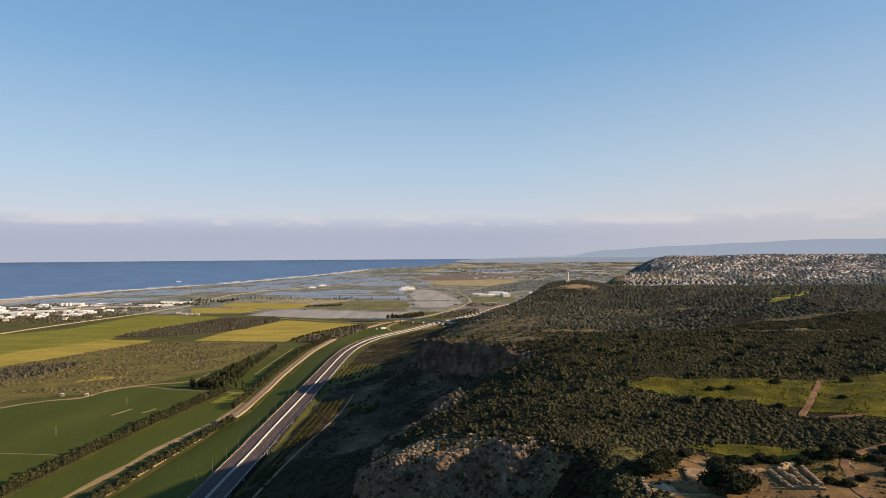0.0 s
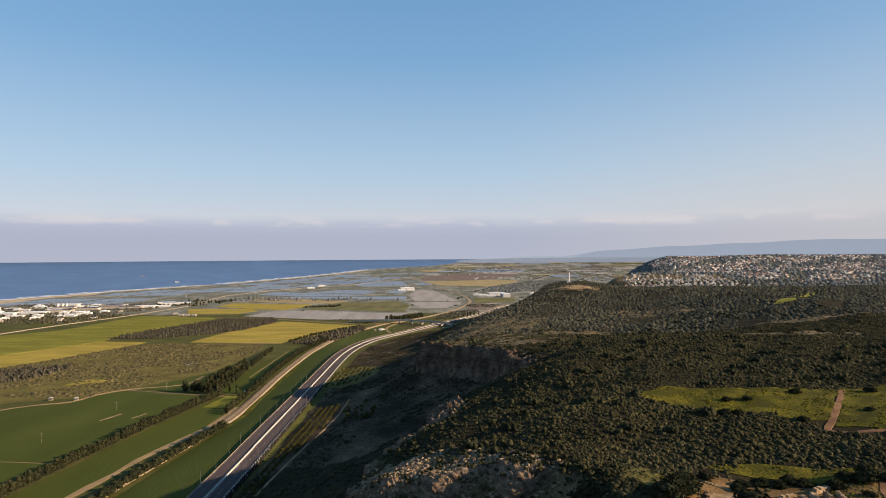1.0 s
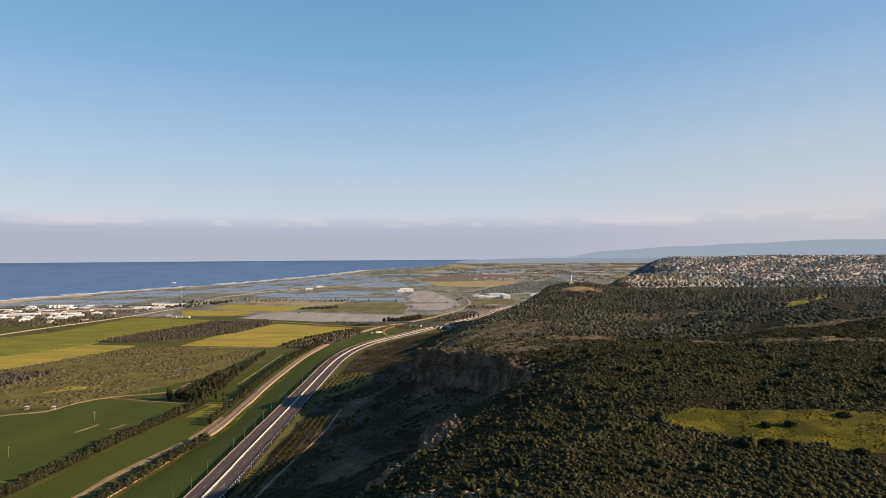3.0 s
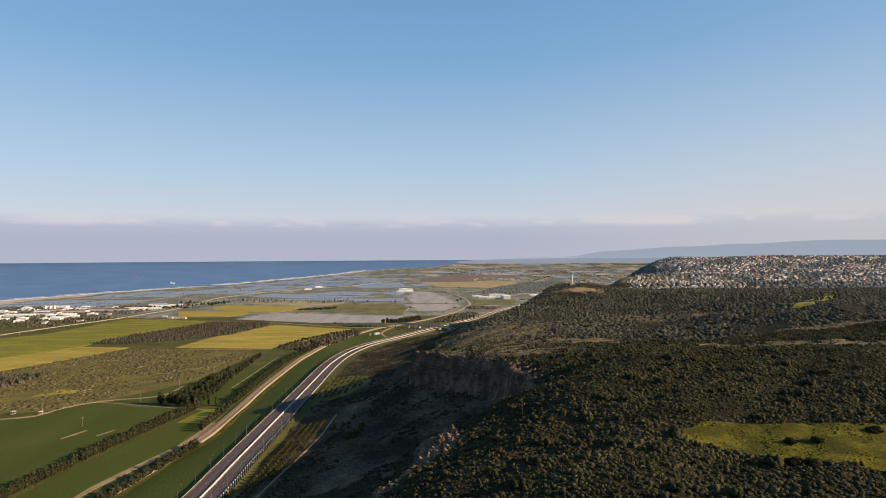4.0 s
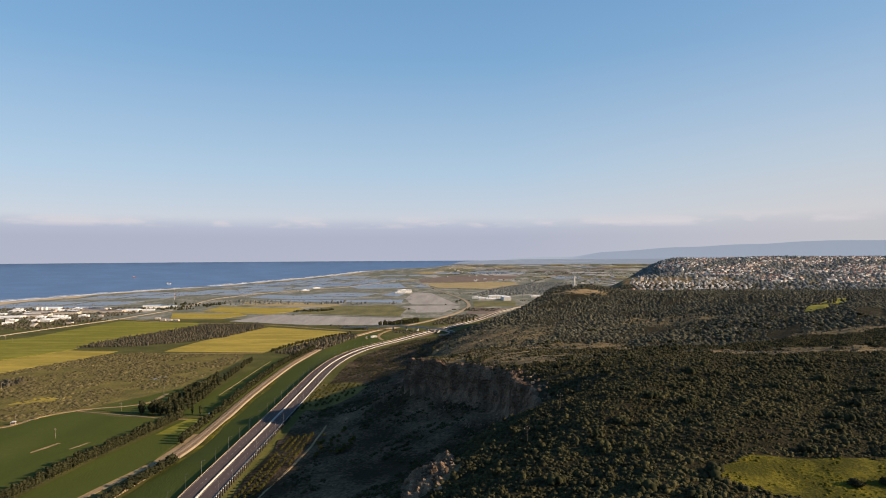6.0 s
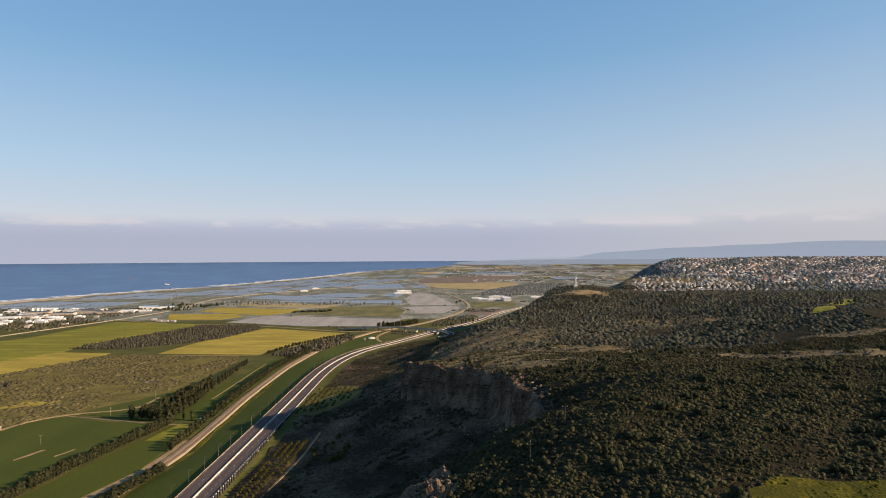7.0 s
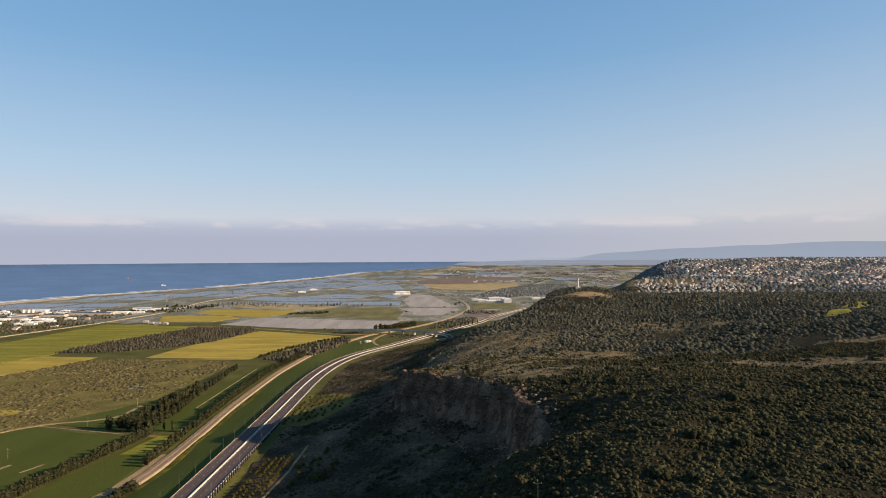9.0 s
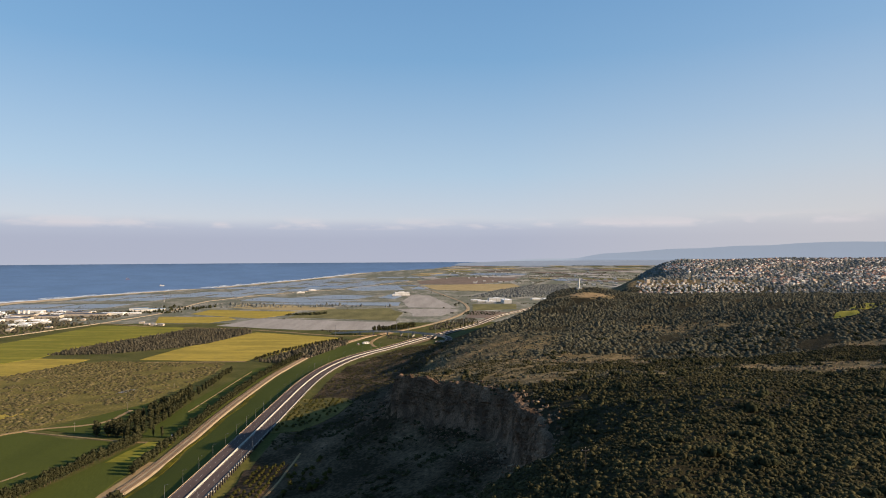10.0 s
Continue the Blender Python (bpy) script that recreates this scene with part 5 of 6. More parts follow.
def cliff_sheet(plan, rows, relief, label, fade=4, rise=0.0, gully=0.0, material=ROCK, low=0):
    """Broken rock on steep ground. plan: lines of plan points, each running down the slope; the sheet follows the ground along them, is thrown
    into blocks and ledges, and dives under the ground at its rim."""
    sheet = []
    for line in plan:
        z = land(line[:, 0], line[:, 1])[0]
        full = np.column_stack([line, z])
        run = np.concatenate([[0], np.cumsum(np.linalg.norm(np.diff(full, axis=0), axis=1))])
        at = np.linspace(0, run[-1], rows)
        sheet.append(np.stack([np.interp(at, run, full[:, k]) for k in range(3)], -1))
    sheet = np.array(sheet)
    normal = np.cross(np.gradient(sheet, axis=0), np.gradient(sheet, axis=1))
    normal /= np.linalg.norm(normal, axis=-1, keepdims=True) + 1e-9
    normal *= np.where(normal[..., 2:] < 0, -1, 1)
    n, m = sheet.shape[:2]
    u, v = np.meshgrid(np.arange(n), np.arange(m), indexing="ij")
    w = np.clip(np.minimum(np.minimum(u, n - 1 - u) / (2 * fade), np.minimum(v / fade, (m - 1 - v) / (low or fade))), 0, 1)
    push = np.empty((n, m))
    for i in range(n):
        for j in range(m):
            q = Vector(sheet[i, j])
            bent = q + 1.1 * Vector((noise.noise(q / 3), noise.noise(q / 3 + Vector((5, 1, 2))), noise.noise(q / 3 + Vector((9, 4, 7)))))
            flat = Vector((bent.x, bent.y, bent.z * 1.5))
            push[i, j] = 0.8 * noise.cell(flat / 4.4) + 0.5 * noise.cell(flat / 2.0 + Vector((3, 7, 1))) + 0.22 * noise.cell(flat / 0.95) + 0.9 * noise.noise(q / 7) + 0.2 * noise.noise(q / 0.6)
            if gully:  # steep ribs and gullies in place of ledges
                rib = Vector((bent.x / 7, bent.y / 7, bent.z / 26))
                push[i, j] = 0.9 * push[i, j] + gully * (0.8 * noise.noise(rib) + 0.6 * noise.noise(rib * 2.3 + Vector((4, 2, 8))) - 0.2)
    out = sheet + normal * (relief * w * push - 1.6 * (1 - w) + rise * w - 0.1)[..., None]
    a = np.arange(n * m).reshape(n, m)
    f = np.stack([a[:-1, :-1], a[:-1, 1:], a[1:, 1:], a[1:, :-1]], -1).reshape(-1, 4)
    return tagged(new("cliff", mesh_from("cliff", out.reshape(-1, 3), f, [material])), label, "cliff", kind="structure")


def down_west(y0, y1, step, inland, outward):
    """Plan lines across the scarp, from above the crest to the slope below."""
    lines = []
    for y in np.arange(y0, y1, step):
        c = float(np.interp(y, ALONG, CREST_X))
        x = np.linspace(c + inland, c - outward, 90)
        lines.append(np.column_stack([x, np.full(90, y)]))
    return lines


def down_south(x0, x1, step, y0, y1):
    return [np.column_stack([np.full(90, x), np.linspace(y1 + 4 * math.sin(x * 0.21), y0, 90)]) for x in np.arange(x0, x1, step)]


cliff_sheet(down_west(196, 304, 0.6, 7, 20), 62, 1.1, "weathered limestone crag with ledges and dark clefts")
cliff_sheet(down_south(-36, 34, 0.6, 184, 234), 70, 0.65, "weathered limestone crag facing the ruins, with ledges and clefts")
cliff_sheet(down_west(330, 402, 0.8, 6, 18), 40, 0.9, "weathered limestone outcrop on the cliff edge")
cliff_sheet(down_west(302, 350, 0.6, 12, 18), 56, 1.9, "pale limestone outcrop with clefts at the cliff edge", rise=1.0)
cliff_sheet(down_west(398, 800, 1.0, 6, 24), 60, 1.1, "shaded brown limestone cliffs round a deep hollow", fade=9, rise=1.1, gully=0.9, material=CLIFF, low=26)
p = spread(-50, 40, 188, 304, 1.25, 401)
edge_x = np.interp(p[:, 1], ALONG, CREST_X) + 3 * waves(p[:, 0], p[:, 1], 13, 1)
edge_y = 205 - 0.33 * p[:, 0] + 4 * waves(p[:, 0], p[:, 1], 9, 22)
on_west = (p[:, 0] > edge_x - 14) & (p[:, 0] < edge_x + 3) & (p[:, 1] > 196)
on_south = (p[:, 1] > edge_y - 12) & (p[:, 1] < edge_y + 5) & (p[:, 0] > edge_x - 8) & (p[:, 0] < 36)
p = p[(on_west | on_south) & (waves(p[:, 0], p[:, 1], 4, 33) + 0.4 * waves(p[:, 0], p[:, 1], 11, 34) > -0.2)]
rng = np.random.default_rng(402)
scatter("crag_blocks", crag_kinds, on_ground(p, -0.1), np.exp(rng.normal(-0.75, 0.5, len(p))).clip(0.2, 1.2), ROCK, "broken limestone blocks and ledges of the crag", "rock", 402, None, False)
p = spread(-14, 24, 300, 348, 2.0, 443)
p = p[((p[:, 0] - 3) / 10) ** 2 + ((p[:, 1] - 326) / 18) ** 2 + 0.3 * waves(p[:, 0], p[:, 1], 4, 13) < 1]
rng = np.random.default_rng(444)
scatter("crag_blocks", crag_kinds, on_ground(p, 0.7), np.exp(rng.normal(-0.5, 0.5, len(p))).clip(0.25, 1.3), ROCK, "pale limestone outcrop standing out of the scrub", "rock", 445, rng.uniform(0.9, 1.4, len(p)), False)
p = spread(-44, 52, 150, 304, 2.1, 446)
edge_x = np.interp(p[:, 1], ALONG, CREST_X)
p = p[(p[:, 0] > edge_x - 14) & ((p[:, 1] < 230) | (p[:, 0] < edge_x + 8)) & (waves(p[:, 0], p[:, 1], 6, 21) + 0.6 * (p[:, 1] < 192) + 0.7 * smooth_step(-12, 14, p[:, 0]) * (p[:, 1] < 214 - 0.33 * p[:, 0]) > 0.2)]
scatter("crag_shrubs", near_kinds, on_ground(p, 0.1), np.random.default_rng(447).uniform(0.6, 1.9, len(p)), LEAF_MAQUIS, "dark shrubs rooted in the clefts of the crag", "scrub", 448)
p = spread(-40, 90, 380, 800, 2.6, 425)
off = p[:, 0] - np.interp(p[:, 1], ALONG, CREST_X)
near_rim = (p[:, 1] < 545) & (off > -20) & (off < 9)
far_rim = (p[:, 1] >= 545) & (off > -3) & (off < 6)
p = p[(near_rim | far_rim) & (waves(p[:, 0], p[:, 1], 7, 35) + 0.4 * waves(p[:, 0], p[:, 1], 3, 36) > 0.05)]
rng = np.random.default_rng(426)
scatter("crag_blocks", crag_kinds, on_ground(p, 0.2), np.exp(rng.normal(-0.3, 0.45, len(p))).clip(0.3, 1.5), ROCK, "grey limestone blocks on the rim of the hollow", "rock", 427, rng.uniform(0.7, 1.3, len(p)), False)
p = spread(-70, 60, 400, 760, 2.7, 434)
off = p[:, 0] - np.interp(p[:, 1], ALONG, CREST_X)
p = p[(off < -11) & (off > -38) & (waves(p[:, 0], p[:, 1], 11, 38) + 0.5 * waves(p[:, 0], p[:, 1], 4, 39) > -0.2)]
scatter("fallen_blocks", stone_kinds, on_ground(p, 0.1), np.exp(np.random.default_rng(435).normal(-0.1, 0.5, len(p))).clip(0.3, 2.4), CLIFF, "fallen brown blocks heaped below the cliffs", "stones", 436, smooth=False)
p = spread(-112, 60, 385, 720, 9, 428)
off = p[:, 0] - np.interp(p[:, 1], ALONG, CREST_X)
p = p[(off < -14) & (off > -95) & (waves(p[:, 0], p[:, 1], 17, 37) > 0.0)]
p = np.vstack([p, p + np.random.default_rng(429).normal(0, 2.6, p.shape), p + np.random.default_rng(430).normal(0, 3.2, p.shape)])
scatter("hollow_shrubs", mid_kinds, on_ground(p, -0.2), np.random.default_rng(431).uniform(1.2, 3.4, len(p)), LEAF_DARK, "dark clumps of shrubs on the shaded scree", "scrub", 432)
p = spread(-110, 50, 390, 690, 5.5, 403)
p = p[(p[:, 0] < np.interp(p[:, 1], ALONG, CREST_X) - 8) & (waves(p[:, 0], p[:, 1], 14, 4) > 0.35)]
scatter("slope_stones", stone_kinds, on_ground(p, -0.2), np.random.default_rng(405).uniform(0.3, 1.1, len(p)), CLIFF, "grey stones strewn over the shaded slope", "stones", 406, smooth=False)
p = spread(-35, 48, 194, 240, 1.1, 407)
p = p[(p[:, 0] > np.interp(p[:, 1], ALONG, CREST_X) - 3) & bare_ground(p[:, 0], p[:, 1])]
rng = np.random.default_rng(408)
scatter("brow_stones", stone_kinds, on_ground(p, -0.05), rng.uniform(0.15, 1.0, len(p)) ** 2 + 0.1, STONE, "pale stones strewn over the sunlit brow", "stones", 409, smooth=False)
p = spread(-20, 520, 540, 1000, 3.2, 410)
p = p[bare_ground(p[:, 0], p[:, 1]) & (np.random.default_rng(411).random(len(p)) < 0.35)]
rng = np.random.default_rng(413)
scatter("brow_stones", stone_kinds, on_ground(p, 0), rng.uniform(0.3, 1.2, len(p)), ROCK, "pale stones on the bare brows of the ridge", "stones", 414, smooth=False)
p = spread(50, 125, 135, 186, 2.0, 415)
p = p[inside(p, RUINS) & (np.random.default_rng(416).random(len(p)) < 0.5)]
scatter("ruin_rubble", stone_kinds, on_ground(p, 0), np.random.default_rng(417).uniform(0.15, 0.5, len(p)), STONE, "pale rubble strewn between the ruined walls", "rubble", 418, smooth=False)
p = spread(40, 175, 125, 215, 2.0, 419)
p = p[(waves(p[:, 0], p[:, 1], 6, 3) > -0.1) & ~inside(p, MEADOWS[2])]
scatter("dry_tufts", far_kinds, on_ground(p, -0.05), np.random.default_rng(420).uniform(0.2, 0.7, len(p)), LEAF_SCRUB, "dry olive tufts among the ruins", "grass", 421)
p = spread(46, 170, 120, 205, 3.2, 422)
clear = ((p[:, 0] > 62) & (p[:, 0] < 76) & (p[:, 1] > 156) & (p[:, 1] < 178)) | ((p[:, 0] > 82) & (p[:, 0] < 101) & (p[:, 1] > 150) & (p[:, 1] < 175))
p = p[inside(p, RUINS) & ~clear & (waves(p[:, 0], p[:, 1], 5, 23) > 0.3)]
scatter("ruin_shrubs", near_kinds, on_ground(p, -0.1), np.random.default_rng(423).uniform(0.5, 1.5, len(p)), LEAF_MAQUIS, "dark rounded shrubs growing among the ruins", "scrub", 424)

# ---- the ruins ----


def ruin_wall(points, thick, high, label, seed):
    """A broken drystone wall along plan points: courses of uneven blocks over a solid core, joined into one mesh."""
    rng = np.random.default_rng(seed)
    line = spline(points, 0.8)
    bm = bmesh.new()
    for i in range(len(line) - 1):
        (x0, y0), (x1, y1) = line[i], line[i + 1]
        a = math.atan2(y1 - y0, x1 - x0)
        g = float(ground((x0 + x1) / 2, (y0 + y1) / 2))
        h = high * (0.7 + 0.5 * rng.random())
        for c in range(max(1, int(h / 0.45))):
            for side in (-1, 1):
                bx = box(bm, -0.48, 0.48, -thick / 4 * 0.95, thick / 4 * 0.95, 0, 0.43, 0.05)
                new_verts = bm.verts[-24:] if len(bm.verts) >= 24 else bm.verts[:]
                m = Matrix.Translation(((x0 + x1) / 2 + rng.normal() * 0.05, (y0 + y1) / 2 + rng.normal() * 0.05, g - 0.15 + c * 0.45)) @ Matrix.Rotation(a + rng.normal() * 0.06, 4, "Z") @ Matrix.Translation((0, side * thick / 4, 0))
                bmesh.ops.transform(bm, matrix=m, verts=list(new_verts))
    ob = part("ruin_wall", bm, STONE)
    return tagged(ob, label, "ruined wall", "ruined walls")


for i, (pts, thick, high) in enumerate((
    ([(57, 181), (66, 182), (74, 176)], 1.2, 0.6),
    ([(66, 172), (64, 162)], 0.9, 1.3),
    ([(69, 171), (68, 165), (73, 163)], 0.8, 0.7),
    ([(69, 171.5), (73, 172)], 0.8, 0.7),
    ([(56, 161), (65, 161)], 0.9, 0.9),
    ([(51, 160), (49.5, 150)], 0.9, 1.6),
    ([(52, 158), (56, 156)], 0.8, 0.8),
    ([(89, 171), (86, 156)], 0.7, 1.5),
    ([(92, 172), (89, 156)], 0.7, 1.6),
    ([(95, 171.5), (91, 155.5)], 0.7, 1.6),
    ([(98, 171), (93.5, 154.5)], 0.7, 1.5),
    ([(85, 154.5), (93, 152)], 1.1, 1.3),
    ([(93, 173), (99, 176)], 1.2, 1.6),
    ([(83, 170), (88, 172)], 1.0, 1.0),
    ([(76, 163), (80, 165)], 0.9, 0.8),
    ([(57, 152), (66, 151)], 0.8, 0.5),
    ([(112, 173), (111, 168)], 0.8, 0.6),
)):
    ruin_wall(pts, thick, high, "low pale ruined wall of rough stone blocks" if high < 1.1 else "tall pale ruined wall of rough stone blocks", 500 + i)
patch("ruin_floor", [(56, 182), (72, 184), (108, 178), (124, 172), (116, 124), (62, 124), (52, 150)], RUIN_EARTH, "bare trodden earth between the ruined walls", 0.12, category="ground")
p = np.vstack([spread(97, 107, 158, 176, 0.9, 461), spread(108, 122, 172, 182, 1.3, 462), spread(52, 62, 178, 190, 1.2, 463)])
scatter("dry_grass", far_kinds, on_ground(p, -0.05), np.random.default_rng(464).uniform(0.2, 0.55, len(p)), LEAF_GRASS, "dry yellow grass beside the ruins", "grass", 465)

patch("ruin_pavement", [(65, 172), (73, 172.5), (75, 163), (66, 161.5)], STONE, "pale stone floor of a ruined house", 0.3, category="ground")
patch("ruin_pavement", [(52, 160), (58, 159), (58, 152), (51, 150)], STONE, "pale stone floor of a ruined house", 0.3, category="ground")

# ---- poles, masts, tower ----


def utility_pole(high, label, wood=WOODPOLE):
    t = thing("utility_pole", label, "utility pole", group="utility poles")
    part("pole", rod(bmesh.new(), (0, 0, -0.5), (0, 0, high), 0.2 if high > 9 else 0.13, 0.12 if high > 9 else 0.09), wood, t)
    arm = part("crossarm", box(bmesh.new(), -1.1, 1.1, -0.08, 0.08, high - 0.9, high - 0.72, 0.02), wood, t)
    for x in (-0.95, 0, 0.95):
        z = high - 0.72 if x else high
        part("insulator", rod(bmesh.new(), (x, 0, z), (x, 0, z + 0.3), 0.09, 0.05, 6), CONCRETE, arm)
    return t


poles = [(-322, 525), (-316, 631), (-308, 723), (-385, 684), (-300, 800), (-292, 890), (-500, 830), (-800, 1270), (-760, 1230)]
pole = utility_pole(7.8, "weathered utility pole standing in the wheat")
pole.matrix_basis = pose(*poles[0], 0.3, 0, 0, 10)
for x, y in poles[1:]:
    copy_thing(pole, pose(x, y, float(ground(x, y)) + 0.3, 0, 0, 10))
hill_pole = utility_pole(6.5, "thin weathered pole in the scrub", DARKWOOD)
hill_pole.matrix_basis = pose(54, 352, float(ground(54, 352)))
copy_thing(hill_pole, pose(37, 323, float(ground(37, 323))))
copy_thing(hill_pole, pose(150, 820, float(ground(150, 820))))


def high_mast():
    t = thing("high_mast", "tall grey lighting mast at the road junction", "lamp mast", group="junction masts")
    part("pole", rod(bmesh.new(), (0, 0, -0.5), (0, 0, 22), 0.38, 0.18), STEEL, t)
    part("crown_ring", rod(bmesh.new(), (0, 0, 21.4), (0, 0, 21.8), 1.1, 1.1, 10), STEEL, t)
    return t


mast = high_mast()
masts = [(-191, 1378), (-79, 1442), (-50, 1350), (0, 1400), (300, 2400), (60, 1560)]
mast.matrix_basis = pose(*masts[0], 0)
for x, y in masts[1:]:
    copy_thing(mast, pose(x, y, float(ground(x, y))))

tower = thing("white_tower", "slender white tower on the end of the ridge", "tower", pose(268, 1345, float(ground(268, 1345)) - 0.5))
part("base", box(bmesh.new(), -4, 4, -4, 4, 0, 4.5, 0.2), WALL_WHITE, tower)
part("shaft", rod(bmesh.new(), (0, 0, 4), (0, 0, 19), 1.7, 1.5, 12), WALL_WHITE, tower)
part("cap", rod(bmesh.new(), (0, 0, 18.6), (0, 0, 21.5), 2.2, 2.0, 12), WALL_WHITE, tower)
part("aerial", rod(bmesh.new(), (0, 0, 21), (0, 0, 26), 0.15, 0.08, 6), STEEL, tower)

# ---- the road bridge ----
bridge = thing("road_bridge", "grey concrete road bridge over highway and railway", "bridge")
deck = spline([(-205, 1428), (-134, 1404), (-66, 1392), (-14, 1352), (10, 1328), (25, 1300), (22, 1274), (4, 1258)], 8)
deck_z = np.interp(np.arange(len(deck)), (0, len(deck) * 0.25, len(deck) * 0.68, len(deck) - 1), (1.5, 7.5, 8.5, 5.2))
road_deck = ribbon("deck", deck, ((-5, -1.4), (-5, 0), (5, 0), (5, -1.4), (-5, -1.4)), CONCRETE, bridge, on=deck_z)
ribbon("roadway", deck, ((-4.5, 0.03), (4.5, 0.03)), ASPHALT, road_deck, on=deck_z)
for o in (-5, 4.7):
    ribbon("parapet", deck, ((o, -0.1), (o, 0.9), (o + 0.3, 0.9), (o + 0.3, -0.1)), CONCRETE, road_deck, on=deck_z)
for x, y, z, head in beside(deck, deck_z, 0, 60, 28, 240):
    part("pier", box(bmesh.new(), -0.6, 0.6, -3.2, 3.2, 0, z - 1.2, 0.1), CONCRETE, bridge).matrix_basis = pose(x, y, 0, 0, 0, head)
patch("bank", [(-205, 1416), (-160, 1400), (-155, 1418), (-205, 1440)], GRASS, "grassy bank carrying the bridge road", 1.6, category="bank")

# ---- buildings ----


def hip_roof(bm, w, d, z, h, over=0.5):
    w, d = w / 2 + over, d / 2 + over
    r = max(w - d, 0.4)
    v = [bm.verts.new(c) for c in ((-w, -d, z), (w, -d, z), (w, d, z), (-w, d, z), (-r, 0, z + h), (r, 0, z + h))]
    for f in ((0, 1, 5, 4), (1, 2, 5), (2, 3, 4, 5), (3, 0, 4), (3, 2, 1, 0)):
        bm.faces.new([v[i] for i in f])
    return bm


WINDOWS = {}


def window_mesh(w, h):
    if (w, h) not in WINDOWS:
        bm = box(bmesh.new(), -w / 2, w / 2, -0.06, 0.06, 0, h)
        me = bpy.data.meshes.new("window")
        bm.to_mesh(me)
        bm.free()
        me.materials.append(GLASS)
        WINDOWS[w, h] = me
    return WINDOWS[w, h]


def house(name, label, category, w, d, floors, wall_mat, roof, roof_mat, windows=3, group="", storey=3.0):
    t = thing(name, label, category, None, group)
    h = floors * storey
    bm = box(bmesh.new(), -w / 2, w / 2, -d / 2, d / 2, -4, h)
    part("wall", bm, wall_mat, t)
    bm = bmesh.new()
    if roof == "hip":
        hip_roof(bm, w, d, h, min(w, d) * 0.24)
    elif roof == "shed":
        hip_roof(bm, w, d, h, 0.9, 0.2)
    else:
        box(bm, -w / 2 - 0.15, w / 2 + 0.15, -d / 2 - 0.15, d / 2 + 0.15, h, h + 0.5, 0.05)
        box(bm, -w / 5, w / 8, -d / 6, d / 5, h + 0.4, h + 2.2, 0.1)
    part("roof", bm, roof_mat, t)
    for k in range(floors):
        for i in range(windows):
            x = (i + 0.5) / windows * w - w / 2
            sub("window", window_mesh(1.5, 1.4), t, pose(x, -d / 2 - 0.02, k * storey + 1.0))
    sub("window", window_mesh(1.5, 1.4), t, pose(w / 2 + 0.02, 0, 1.0, 0, 0, 90))
    return t


town_kinds = [
    house("town_house", "white two-storey house with a red hipped roof", "house", 8.5, 7, 2, WALL_WHITE, "hip", ROOF_RED, 3, "town houses"),
    house("town_house", "white flat-roofed two-storey house", "house", 8.5, 7.5, 2, WALL_WHITE, "flat", WALL_WHITE, 3, "town houses"),
    house("town_house", "cream two-storey house with a red hipped roof", "house", 10, 7, 2, WALL_CREAM, "hip", ROOF_RED, 3, "town houses"),
    house("town_house", "white broad house with a red hipped roof", "house", 9, 8, 2, WALL_WHITE, "hip", ROOF_RED, 3, "town houses"),
    house("town_house", "long low white house with a grey roof", "house", 15, 7, 1, WALL_WHITE, "hip", ROOF_GREY, 4, "town houses"),
]
flats = house("apartment_block", "cream five-storey apartment block above the town", "apartment block", 17, 14, 5, WALL_CREAM, "flat", ROOF_GREY, 4, "apartment blocks")
rng = random.Random(21)


def settle(kind, x, y, turn, size=1.0):
    m = pose(x, y, float(ground(x, y)), 0, 0, turn) @ Matrix.Diagonal((size, size, size, 1))
    if not kind.get("used"):
        kind["used"] = 1
        kind.matrix_basis = m
        return kind
    return copy_thing(kind, m)


def street_places(rows, seed):
    """House places along terraced streets that follow the slope: x, y and heading. rows: (y at the left, x0, x1, lean, spacing)."""
    r = random.Random(seed)
    out = []
    for y0, x0, x1, lean, gap in rows:
        x = x0 + r.uniform(0, gap)
        while x < x1:
            y = y0 + lean * (x - x0) + 9 * float(waves(np.array(x), np.array(y0), 70, seed))
            out.append((x, y + r.uniform(-2.5, 2.5), r.choice((8, 8, 40, 98)) + r.uniform(-14, 14)))
            x += gap * r.uniform(0.8, 1.35)
    return out


# the pale quarter at the near edge of the town
spots = [q for q in street_places([(1590 + 15.5 * k, 0.286 * (1590 + 15.5 * k), 800 - 2.0 * k, 0.07, 14.5) for k in range(17)], 21) if rng.random() < 0.86 and not (525 < q[0] < 690 and q[1] > 1775)]
for x, y, turn in spots[:300]:
    settle(town_kinds[rng.choice((0, 1, 1, 1, 2, 3, 4))], x, y, turn, rng.uniform(0.62, 0.9))
for i in range(7):
    settle(flats, 538 + i * 21 + rng.uniform(-3, 3), 1788 + 14 * (i % 2) + i * 2, rng.uniform(5, 20), rng.uniform(0.55, 0.7))
settle(flats, 700, 1800, 8, 0.55)
settle(flats, 712, 1802, 8, 0.55)
for k in ((1120, 2250), (1180, 2300), (1480, 2100)):
    settle(flats, *k, rng.uniform(0, 40), 0.7)
